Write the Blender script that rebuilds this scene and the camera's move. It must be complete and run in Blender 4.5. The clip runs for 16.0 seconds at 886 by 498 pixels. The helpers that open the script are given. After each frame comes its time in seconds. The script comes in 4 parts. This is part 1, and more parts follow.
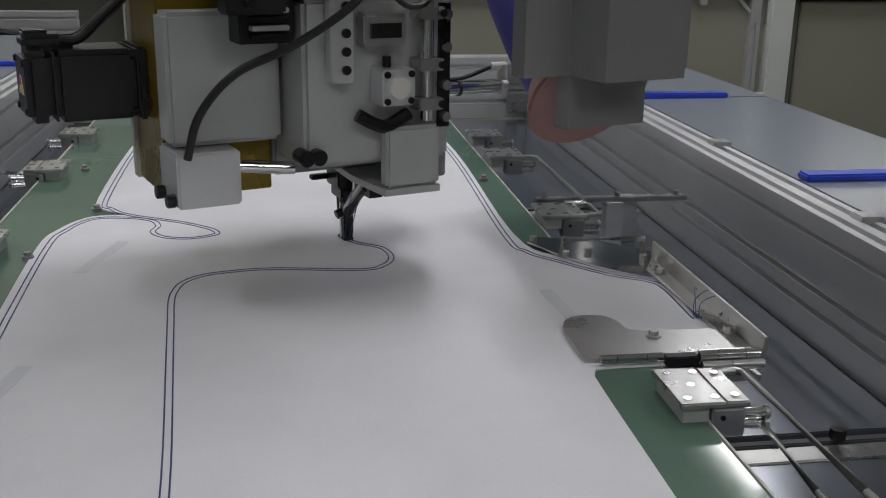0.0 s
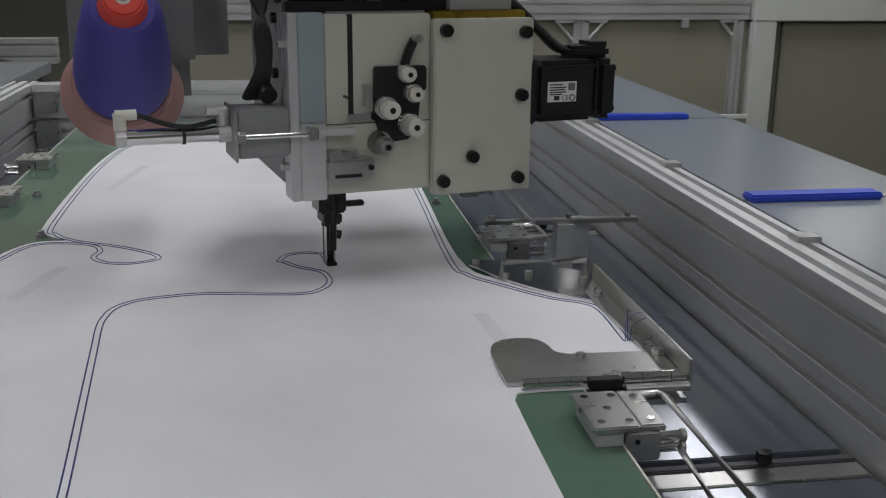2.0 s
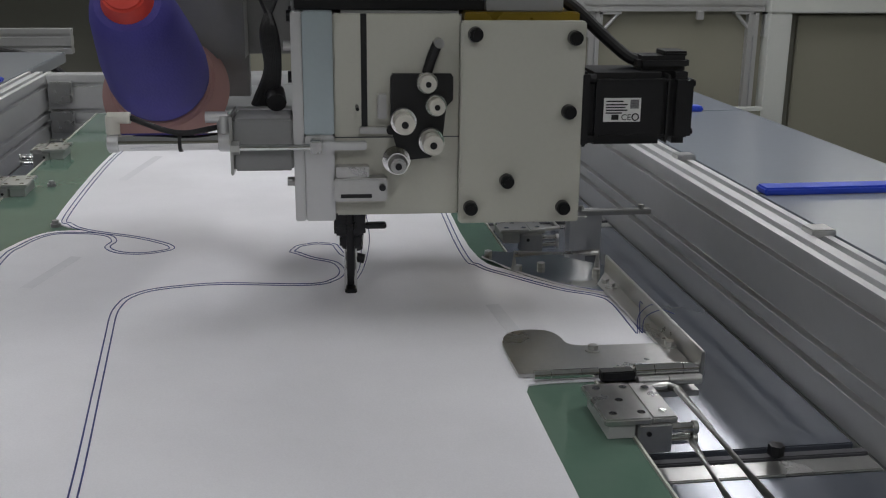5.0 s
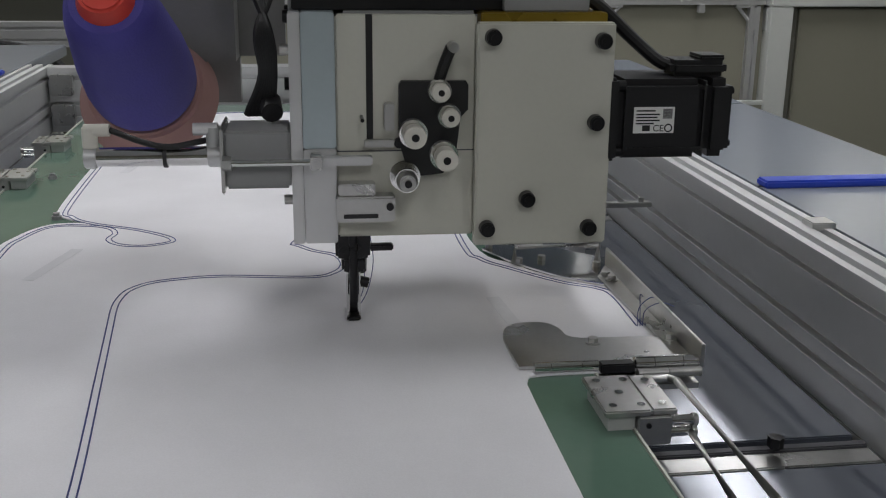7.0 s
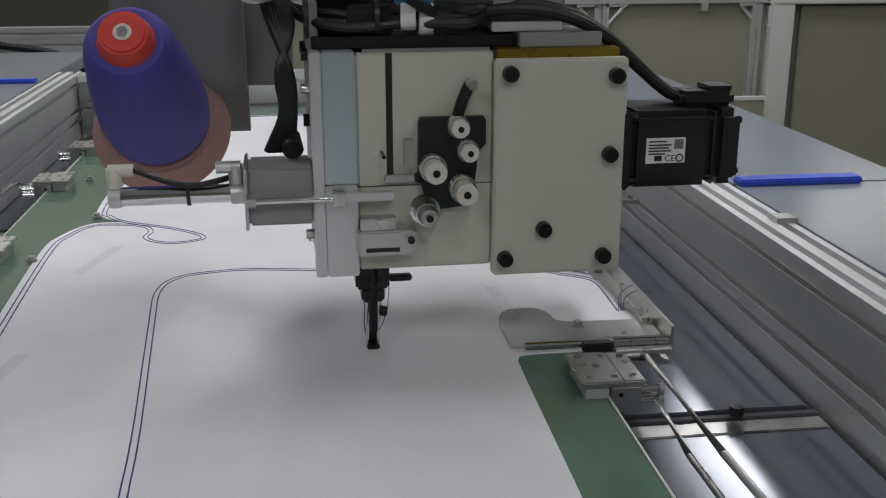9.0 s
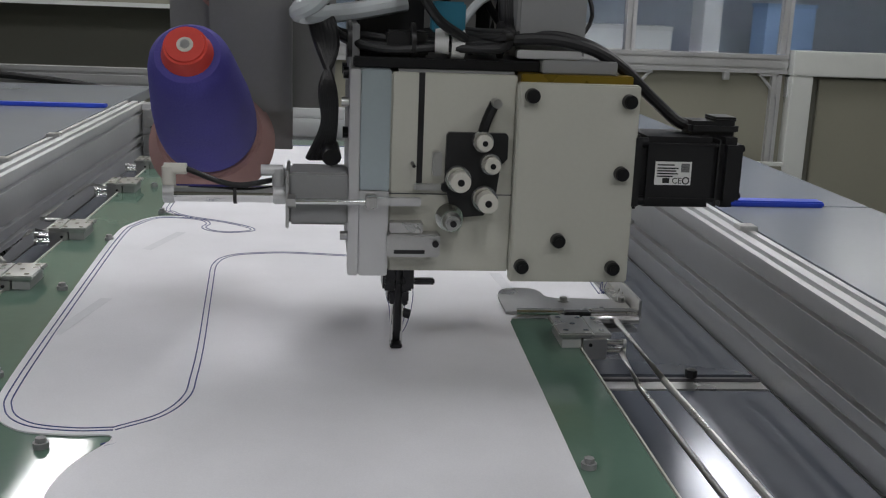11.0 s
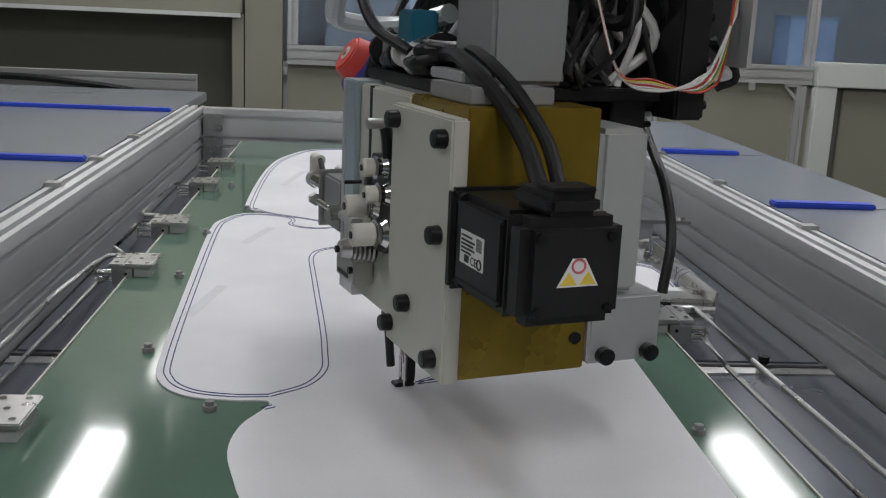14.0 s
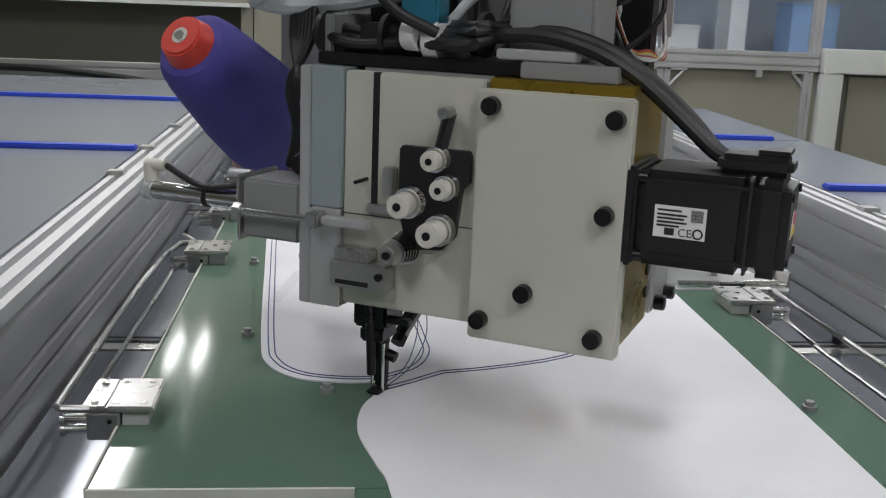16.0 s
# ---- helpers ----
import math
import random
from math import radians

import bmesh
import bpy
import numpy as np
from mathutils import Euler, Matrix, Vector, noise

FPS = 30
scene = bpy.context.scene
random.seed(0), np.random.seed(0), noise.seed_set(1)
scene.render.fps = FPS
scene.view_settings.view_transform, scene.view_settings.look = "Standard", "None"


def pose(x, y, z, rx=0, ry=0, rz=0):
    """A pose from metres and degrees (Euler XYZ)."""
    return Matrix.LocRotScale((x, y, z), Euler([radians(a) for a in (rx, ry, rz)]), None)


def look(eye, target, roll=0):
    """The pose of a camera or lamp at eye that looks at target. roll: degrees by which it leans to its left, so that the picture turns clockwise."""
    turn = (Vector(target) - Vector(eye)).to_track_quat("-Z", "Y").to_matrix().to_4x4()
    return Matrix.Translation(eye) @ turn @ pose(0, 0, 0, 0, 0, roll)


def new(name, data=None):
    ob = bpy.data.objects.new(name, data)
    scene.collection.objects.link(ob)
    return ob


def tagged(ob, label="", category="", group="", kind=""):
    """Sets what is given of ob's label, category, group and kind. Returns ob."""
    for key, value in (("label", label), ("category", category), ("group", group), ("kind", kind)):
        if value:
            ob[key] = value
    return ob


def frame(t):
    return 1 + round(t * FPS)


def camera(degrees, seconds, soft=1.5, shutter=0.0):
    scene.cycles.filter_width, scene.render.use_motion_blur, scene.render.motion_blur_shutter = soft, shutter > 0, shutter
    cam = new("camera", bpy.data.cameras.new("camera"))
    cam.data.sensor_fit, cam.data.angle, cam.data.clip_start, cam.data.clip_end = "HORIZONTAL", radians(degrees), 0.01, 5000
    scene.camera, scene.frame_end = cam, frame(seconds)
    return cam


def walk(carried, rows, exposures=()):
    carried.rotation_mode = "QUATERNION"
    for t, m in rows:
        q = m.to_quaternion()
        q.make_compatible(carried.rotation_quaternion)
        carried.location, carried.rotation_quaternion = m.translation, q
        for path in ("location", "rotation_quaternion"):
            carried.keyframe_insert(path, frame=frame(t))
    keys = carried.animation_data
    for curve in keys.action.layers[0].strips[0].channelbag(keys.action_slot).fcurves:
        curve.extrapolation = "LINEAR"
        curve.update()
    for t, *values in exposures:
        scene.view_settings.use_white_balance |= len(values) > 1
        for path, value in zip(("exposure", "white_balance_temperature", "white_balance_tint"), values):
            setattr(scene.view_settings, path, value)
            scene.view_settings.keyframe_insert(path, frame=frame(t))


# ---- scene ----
cam = camera(46.0, 16.0, soft=1.15)
PATH = [
    (0, (0.156, -0.372, 0.311), (0.450, 1.515, -0.283), 0.9),
    (0.5, (0.149, -0.371, 0.311), (0.451, 1.522, -0.259), 1.0),
    (1, (0.167, -0.373, 0.310), (0.475, 1.522, -0.247), 0.8),
    (1.5, (0.197, -0.374, 0.310), (0.499, 1.524, -0.244), 0.5),
    (2, (0.215, -0.374, 0.309), (0.511, 1.525, -0.241), 0.5),
    (2.5, (0.215, -0.373, 0.309), (0.504, 1.529, -0.236), 0.6),
    (3, (0.216, -0.374, 0.310), (0.501, 1.530, -0.233), 0.8),
    (3.5, (0.215, -0.374, 0.309), (0.500, 1.529, -0.236), 0.8),
    (4, (0.215, -0.375, 0.309), (0.495, 1.527, -0.245), 0.6),
    (6.5, (0.215, -0.374, 0.308), (0.480, 1.523, -0.265), 0.7),
    (7, (0.215, -0.376, 0.308), (0.485, 1.520, -0.269), 0.6),
    (7.5, (0.214, -0.375, 0.309), (0.490, 1.519, -0.270), 0.5),
    (8, (0.207, -0.395, 0.312), (0.492, 1.499, -0.263), 0.7),
    (8.5, (0.208, -0.438, 0.321), (0.478, 1.460, -0.251), 0.4),
    (9, (0.210, -0.483, 0.341), (0.454, 1.413, -0.247), 0.0),
    (9.2, (0.210, -0.501, 0.349), (0.444, 1.394, -0.245), -0.1),
    (11.3, (0.205, -0.717, 0.307), (0.388, 1.225, -0.133), 2.7),
    (11.5, (0.204, -0.733, 0.306), (0.384, 1.212, -0.124), 3.0),
    (12, (0.208, -0.763, 0.313), (0.357, 1.183, -0.124), 2.7),
    (12.5, (0.191, -0.767, 0.314), (0.342, 1.177, -0.131), 2.7),
    (13, (0.167, -0.770, 0.312), (0.323, 1.173, -0.135), 2.6),
    (13.5, (0.138, -0.771, 0.312), (0.303, 1.171, -0.137), 2.5),
    (14, (0.107, -0.771, 0.312), (0.280, 1.170, -0.139), 2.6),
    (14.5, (0.075, -0.770, 0.312), (0.254, 1.170, -0.139), 2.7),
    (15, (0.047, -0.771, 0.311), (0.230, 1.169, -0.139), 2.6),
    (15.5, (0.024, -0.773, 0.307), (0.213, 1.167, -0.141), 2.4),
    (16, (0.007, -0.772, 0.303), (0.207, 1.162, -0.164), 2.3),
]
walk(cam, [(t, look(eye, target, roll)) for t, eye, target, roll in PATH], ((0, 0.06), (4, 0.15), (9, 0.28), (12, 0.36), (14.5, 0.45), (15.2, 0.58), (16, 0.76)))

# ---- light ----
world = bpy.data.worlds.new("hall")
scene.world = world
world.use_nodes = True
world.node_tree.nodes["Background"].inputs[0].default_value = (0.8, 0.88, 1.0, 1)
world.node_tree.nodes["Background"].inputs[1].default_value = 0.12
CEIL = 2.05
LAMPS = [(x, y) for x in (-0.85, 0.45, 1.7) for y in (-1.3, 0.9, 2.85)]
LAMP_Z = 1.5
LAMP_POWER = 4.2


# ---- small tools ----
def material(name, color, rough=0.5, metal=0.0, mottle=0.12, scale=8.0, fine=120.0, bump=0.03, spread=0.12, coat=0.0):
    """A surface with stains, grain, a fine relief and a gloss that varies."""
    m = bpy.data.materials.new(name)
    m.use_nodes = True
    nt = m.node_tree
    bsdf = nt.nodes["Principled BSDF"]
    co = nt.nodes.new("ShaderNodeTexCoord")
    big, small = nt.nodes.new("ShaderNodeTexNoise"), nt.nodes.new("ShaderNodeTexNoise")
    big.inputs["Scale"].default_value, small.inputs["Scale"].default_value = scale, fine
    big.inputs["Detail"].default_value = 4
    for n in (big, small):
        nt.links.new(co.outputs["Object"], n.inputs["Vector"])
    add = nt.nodes.new("ShaderNodeMath")
    add.operation = "MULTIPLY_ADD"
    nt.links.new(small.outputs[0], add.inputs[0])
    add.inputs[1].default_value = 0.35
    nt.links.new(big.outputs[0], add.inputs[2])
    ramp = nt.nodes.new("ShaderNodeMapRange")
    ramp.inputs[1].default_value, ramp.inputs[2].default_value = 0.35, 1.0
    ramp.inputs[3].default_value, ramp.inputs[4].default_value = 1 - mottle, 1 + mottle
    nt.links.new(add.outputs[0], ramp.inputs[0])
    mix = nt.nodes.new("ShaderNodeVectorMath")
    mix.operation = "SCALE"
    mix.inputs[0].default_value = color
    nt.links.new(ramp.outputs[0], mix.inputs["Scale"])
    nt.links.new(mix.outputs[0], bsdf.inputs["Base Color"])
    rr = nt.nodes.new("ShaderNodeMapRange")
    rr.inputs[3].default_value, rr.inputs[4].default_value = max(rough - spread, 0.02), min(rough + spread, 1)
    nt.links.new(big.outputs[0], rr.inputs[0])
    nt.links.new(rr.outputs[0], bsdf.inputs["Roughness"])
    bsdf.inputs["Metallic"].default_value = metal
    bsdf.inputs["Coat Weight"].default_value = coat
    if bump:
        b = nt.nodes.new("ShaderNodeBump")
        b.inputs["Strength"].default_value = bump
        b.inputs["Distance"].default_value = 0.002
        nt.links.new(small.outputs[0], b.inputs["Height"])
        nt.links.new(b.outputs[0], bsdf.inputs["Normal"])
    return m


def glow(name, color, strength):
    m = bpy.data.materials.new(name)
    m.use_nodes = True
    nt = m.node_tree
    e = nt.nodes.new("ShaderNodeEmission")
    e.inputs[0].default_value = (*color, 1)
    e.inputs[1].default_value = strength
    nt.links.new(e.outputs[0], nt.nodes["Material Output"].inputs[0])
    return m


def box(bm, x0, x1, y0, y1, z0, z1, bevel=0.0):
    r = bmesh.ops.create_cube(bm, size=1)
    vs = r["verts"]
    for v in vs:
        v.co = Vector(((x0 + x1) / 2 + v.co.x * (x1 - x0), (y0 + y1) / 2 + v.co.y * (y1 - y0), (z0 + z1) / 2 + v.co.z * (z1 - z0)))
    if bevel:
        es = {e for v in vs for e in v.link_edges}
        bmesh.ops.bevel(bm, geom=list(es), offset=bevel, segments=2, affect="EDGES", clamp_overlap=True)
    return bm


def rod(bm, a, b, r, r2=None, seg=20, bevel=0.0):
    a, b = Vector(a), Vector(b)
    d = b - a
    m = Matrix.Translation((a + b) / 2) @ d.to_track_quat("Z", "Y").to_matrix().to_4x4()
    res = bmesh.ops.create_cone(bm, cap_ends=True, segments=seg, radius1=r, radius2=r if r2 is None else r2, depth=d.length, matrix=m)
    if bevel:
        es = {e for v in res["verts"] for e in v.link_edges if any(len(f.verts) > 4 for f in e.link_faces)}
        bmesh.ops.bevel(bm, geom=list(es), offset=bevel, segments=2, affect="EDGES", clamp_overlap=True)
    return bm


def smooth_line(points, steps=6, closed=False):
    """Catmull-Rom through the points."""
    P = [Vector(p) for p in points]
    n, out = len(P), []
    last = n if closed else n - 1
    for i in range(last):
        a = P[(i - 1) % n] if closed or i else P[0] * 2 - P[1]
        b, c = P[i], P[(i + 1) % n]
        d = P[(i + 2) % n] if closed or i + 2 < n else P[-1] * 2 - P[-2]
        for k in range(steps):
            t = k / steps
            out.append(0.5 * (2 * b + (c - a) * t + (2 * a - 5 * b + 4 * c - d) * t * t + (3 * b - a - 3 * c + d) * t ** 3))
    if not closed:
        out.append(P[-1])
    return out


def hose(bm, points, r, seg=10, steps=6, curved=True):
    """A round hose or wire through the points."""
    L = smooth_line(points, steps) if curved else [Vector(p) for p in points]
    rings, up = [], Vector((0.13, 0.21, 0.97))
    for i, p in enumerate(L):
        d = (L[min(i + 1, len(L) - 1)] - L[max(i - 1, 0)]).normalized()
        u = d.cross(up)
        if u.length < 0.05:
            u = d.cross(Vector((1, 0.1, 0)))
        u.normalize()
        w = d.cross(u)
        up = -w if w.dot(up) < 0 else w
        rings.append([bm.verts.new(p + r * (math.cos(2 * math.pi * k / seg) * u + math.sin(2 * math.pi * k / seg) * up)) for k in range(seg)])
    for a, b in zip(rings, rings[1:]):
        best = min(range(seg), key=lambda s: (a[0].co - b[s].co).length)
        for k in range(seg):
            bm.faces.new((a[k], a[(k + 1) % seg], b[(k + 1 + best) % seg], b[(k + best) % seg]))
    bm.faces.new(rings[0])
    bm.faces.new(rings[-1][::-1])
    return bm


def slab(bm, outline, z0, z1):
    """A flat sheet with that outline."""
    vs = [bm.verts.new((p[0], p[1], z0)) for p in outline]
    f = bm.faces.new(vs)
    r = bmesh.ops.extrude_face_region(bm, geom=[f])
    for v in r["geom"]:
        if isinstance(v, bmesh.types.BMVert):
            v.co.z = z1
    bmesh.ops.recalc_face_normals(bm, faces=bm.faces)
    return bm


def finish(name, bm, mat, smooth=True):
    bmesh.ops.recalc_face_normals(bm, faces=bm.faces)
    me = bpy.data.meshes.new(name)
    bm.to_mesh(me)
    bm.free()
    me.materials.append(mat)
    if smooth:
        for p in me.polygons:
            p.use_smooth = True
        me.set_sharp_from_angle(angle=radians(35))
    return me


def part(name, bm, mat, parent=None, label=""):
    ob = new(name, finish(name, bm, mat))
    if parent:
        ob.parent = parent
    return tagged(ob, label)


def B(*a, **k):
    return box(bmesh.new(), *a, **k)


def R(*a, **k):
    return rod(bmesh.new(), *a, **k)


def base(name, x, y, z, label, category, group="", kind=""):
    ob = new(name)
    ob.location = (x, y, z)
    return tagged(ob, label, category, group, kind)


# ---- materials ----
ALU = material("anodised aluminium", (0.68, 0.685, 0.69), 0.42, 0.65, 0.06, 6, 90, 0.02)
ALU_DARK = material("aluminium in slots", (0.10, 0.10, 0.11), 0.6, 0.3, 0.1)
STEEL = material("brushed steel", (0.52, 0.52, 0.51), 0.3, 0.95, 0.12, 20, 200, 0.03)
CHROME = material("polished steel", (0.75, 0.75, 0.74), 0.12, 1.0, 0.05, 20, 200, 0.0, 0.06)
SHEET = material("coated sheet metal", (0.13, 0.145, 0.175), 0.15, 0.4, 0.06, 3, 60, 0.01, 0.06)
TABLE = material("grey laminated table", (0.26, 0.285, 0.32), 0.22, 0.0, 0.04, 2, 80, 0.01, 0.05)
GREEN = material("green pallet plate", (0.12, 0.2, 0.152), 0.075, 0.0, 0.08, 5, 100, 0.01, 0.035)
CUT = material("pale cut edge", (0.6, 0.62, 0.55), 0.6)
CLOTH = material("white airbag cloth", (0.82, 0.82, 0.85), 0.75, 0.0, 0.11, 5.5, 900, 0.08)
THREAD = material("dark blue thread", (0.035, 0.055, 0.2), 0.6, 0.0, 0.2, 60, 400, 0.0)
CREAM = material("cream machine enamel", (0.56, 0.56, 0.49), 0.42, 0.0, 0.05, 9, 260, 0.05)
GREY = material("grey machine enamel", (0.28, 0.285, 0.285), 0.45, 0.0, 0.06, 9, 260, 0.05)
DARKGREY = material("dark grey casting enamel", (0.235, 0.235, 0.23), 0.42, 0.0, 0.08, 7, 200, 0.06)
WHITEPL = material("white machine enamel", (0.68, 0.69, 0.68), 0.4, 0.0, 0.05, 9, 260, 0.04)
PLATEGREY = material("light grey machine enamel", (0.42, 0.43, 0.42), 0.4, 0.0, 0.06, 9, 260, 0.04)
PALE = material("pale blue steel strip", (0.48, 0.56, 0.59), 0.33, 0.6, 0.05, 9, 260, 0.03)
GOLD = material("yellow chromated bracket", (0.27, 0.185, 0.02), 0.3, 0.5, 0.18, 14, 120, 0.04)
BLACK = material("black plastic", (0.012, 0.012, 0.013), 0.42, 0.0, 0.2, 20, 160, 0.05)
BLACKMET = material("blackened steel", (0.03, 0.03, 0.032), 0.32, 0.7, 0.2, 20, 160, 0.03)
BLUEVIOLET = material("blue violet sewing thread", (0.075, 0.065, 0.33), 0.7, 0.0, 0.12, 30, 420, 0.25)
RED = material("red cone tip", (0.75, 0.07, 0.05), 0.5, 0.0, 0.1)
ROSE = material("translucent rose spool foot", (0.42, 0.24, 0.22), 0.5, 0.0, 0.08)
BLUE = material("blue plastic strip", (0.03, 0.08, 0.62), 0.35, 0.0, 0.05)
IVORY = material("ivory knob plastic", (0.72, 0.70, 0.63), 0.4, 0.0, 0.04)
PAPER = material("white label", (0.82, 0.82, 0.80), 0.5, 0.0, 0.02, bump=0)
INK = material("black print", (0.02, 0.02, 0.02), 0.5, 0.0, 0.0, bump=0)
YELLOW = material("yellow warning print", (0.85, 0.62, 0.08), 0.5, 0.0, 0.03, bump=0)
PINK = material("red warning ring", (0.7, 0.15, 0.2), 0.5, 0.0, 0.03, bump=0)
WALL = material("cream wall panel", (0.315, 0.307, 0.245), 0.6, 0.0, 0.04, 2, 60, 0.03)
# WALL's hue at about half its brightness, for recess, rail strip and door gap
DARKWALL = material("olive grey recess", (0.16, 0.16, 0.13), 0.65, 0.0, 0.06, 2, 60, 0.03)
WHITE = material("white painted frame", (0.70, 0.72, 0.69), 0.45, 0.0, 0.04, 3, 60, 0.03)
FLOOR = material("grey floor coating", (0.28, 0.30, 0.30), 0.35, 0.0, 0.1, 2, 60, 0.03)
CEILING = material("ceiling panels", (0.84, 0.845, 0.84), 0.8, 0.0, 0.04, 2, 60, 0.03)
TEAL = material("teal connector", (0.02, 0.16, 0.24), 0.4)
CLEAR = material("clear hose", (0.62, 0.66, 0.68), 0.25, 0.0, 0.08)
WIRE = {c: material(c + " wire", v, 0.4) for c, v in dict(yellow=(0.75, 0.6, 0.08), red=(0.5, 0.05, 0.03), white=(0.75, 0.75, 0.72), green=(0.12, 0.3, 0.08)).items()}
MARK = material("faint glue mark", (0.73, 0.735, 0.765), 0.7, 0.0, 0.08)
TUBE = glow("fluorescent tube", (1.0, 0.99, 0.98), 7.0)

# ---- the hall ----
def setting(name, bm, mat, label="", category=""):
    return tagged(new(name, finish(name, bm, mat)), label, category, kind="structure")


FZ = -0.86
setting("floor", B(-3.2, 3.4, -3.2, 5.2, FZ - 0.1, FZ), FLOOR, "grey coated workshop floor", "floor")
setting("ceiling", B(-3.2, 3.4, -3.2, 5.2, CEIL, CEIL + 0.1), CEILING, "pale workshop ceiling", "ceiling")
setting("wall_west", B(-3.3, -3.2, -3.2, 5.2, FZ, CEIL), WALL, "plain cream side wall", "wall")
setting("wall_east", B(3.4, 3.5, -3.2, 5.2, FZ, CEIL), WALL, "plain cream side wall", "wall")
setting("wall_south", B(-3.2, 3.4, -3.3, -3.2, FZ, CEIL), WALL, "plain cream rear wall", "wall")
setting("backdrop", B(-3.2, 3.4, 5.2, 5.3, FZ, CEIL), material("pale far room", (0.42, 0.45, 0.5), 0.7, 0, 0.25, 1.6, 30, 0), "pale blurred room behind the windows", "backdrop")
WY = 3.5
setting("wall_north", B(-0.17, 2.0, WY, WY + 0.05, FZ, 0.075), WALL, "cream lower wall panels under the windows", "wall")
setting("wall_north_east", B(2.09, 3.4, WY + 0.02, WY + 0.06, FZ, 0.06), WALL, "cream door panel", "wall")
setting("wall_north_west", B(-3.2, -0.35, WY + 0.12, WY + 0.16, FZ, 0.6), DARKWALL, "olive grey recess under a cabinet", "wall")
setting("trim", B(-0.335, -0.19, WY - 0.03, WY + 0.03, FZ, CEIL), WALL, "cream upright panel between recess and window", "trim")


def profile(w, h, slots):
    """The section of a slotted aluminium bar: width, height and its slots as (side, place)."""
    pts, s, d = [], 0.0045, 0.009
    def run(a, b, side):
        a, b = Vector(a), Vector(b)
        u = (b - a).normalized()
        n = Vector((-u.y, u.x))
        pts.append(a)
        for k in sorted(p for sd, p in slots if sd == side):
            c = a + u * k
            pts.extend((c - u * s, c - u * s + n * d, c + u * s + n * d, c + u * s))
    run((0, 0), (w, 0), "bottom")
    run((w, 0), (w, h), "outer")
    run((w, h), (0, h), "top")
    run((0, h), (0, 0), "inner")
    return pts


def bar(name, section, origin, along, across, up, length, mat, parent=None, label=""):
    bm = bmesh.new()
    o, a, c, u = (Vector(v) for v in (origin, along, across, up))
    v0 = [bm.verts.new(o + c * p.x + u * p.y) for p in section]
    v1 = [bm.verts.new(o + a * length + c * p.x + u * p.y) for p in section]
    bm.faces.new(v0)
    bm.faces.new(v1[::-1])
    for i in range(len(v0)):
        j = (i + 1) % len(v0)
        bm.faces.new((v0[i], v1[i], v1[j], v0[j]))
    return part(name, bm, mat, parent, label)


S40 = profile(0.04, 0.04, [("bottom", 0.02), ("outer", 0.02), ("top", 0.02), ("inner", 0.02)])
S4080 = profile(0.045, 0.075, [("bottom", 0.022), ("outer", 0.02), ("outer", 0.055), ("top", 0.022), ("inner", 0.02), ("inner", 0.055)])


def window_wall():
    fr = base("window_1", 0, WY, 0, "aluminium framed window of clear plastic panes", "window", kind="structure")
    X, Z = (1, 0, 0), (0, 0, 1)
    bar("window_sill", S4080, (-0.17, -0.03, 0.065), X, (0, 1, 0), Z, 2.16, ALU, fr, "slotted aluminium sill rail")
    for x in (-0.17, 0.62, 1.31, 1.955):
        bar("mullion", S40, (x, -0.02, 0.142 if x not in (1.31,) else FZ), Z, X, (0, 1, 0), CEIL - 0.145 if x != 1.31 else CEIL - FZ, ALU, fr)
    for x0, x1 in ((-0.125, 0.615), (0.665, 1.305), (1.355, 1.95), (2.0, 3.38)):
        g = part("pane", B(x0, x1, 0.0, 0.004, 0.145, CEIL - 0.01), PANE, fr)
        g.visible_shadow = False
    for x in (1.31, 1.955):
        for sgn in (-1, 1):
            bm = bmesh.new()
            o = x + (0.0 if sgn < 0 else 0.04)
            rod(bm, (o + sgn * 0.005, -0.015, -0.015), (o + sgn * 0.075, -0.015, 0.062), 0.007, seg=8)
            box(bm, min(o, o + sgn * 0.008), max(o, o + sgn * 0.008), -0.028, 0.0, -0.03, 0.062)
            box(bm, min(o, o + sgn * 0.08), max(o, o + sgn * 0.08), -0.028, 0.0, 0.054, 0.064)
            part("corner_bracket", bm, ALU, fr)
    for x in (0.35, 0.95, 1.72):
        part("rail_bolt", B(x, x + 0.025, -0.045, -0.02, 0.035, 0.066, bevel=0.003), ALU, fr)
    bar("lower_post", S40, (1.93, -0.03, FZ), Z, X, (0, 1, 0), 0.92, ALU, fr)


PANE = bpy.data.materials.new("hazy window plastic")
PANE.use_nodes = True
_b = PANE.node_tree.nodes["Principled BSDF"]
_b.inputs["Base Color"].default_value = (0.82, 0.87, 0.92, 1)
_b.inputs["Roughness"].default_value = 0.12
_b.inputs["Transmission Weight"].default_value = 1.0
_b.inputs["IOR"].default_value = 1.05
window_wall()

door = base("door_1", 2.0, WY, FZ, "white painted door frame with a cream leaf", "door", kind="structure")
part("jamb", B(0.0, 0.09, -0.06, 0.04, 0, 0.92, bevel=0.004), WHITE, door)
part("lintel", B(0.0, 1.38, -0.062, 0.042, 0.92, 1.02, bevel=0.004), WHITE, door)
part("door_leaf", B(0.135, 1.35, -0.02, 0.015, 0.01, 0.91, bevel=0.004), WALL, door)
part("door_gap", B(0.092, 0.13, -0.01, 0.01, 0.01, 0.91), DARKWALL, door)

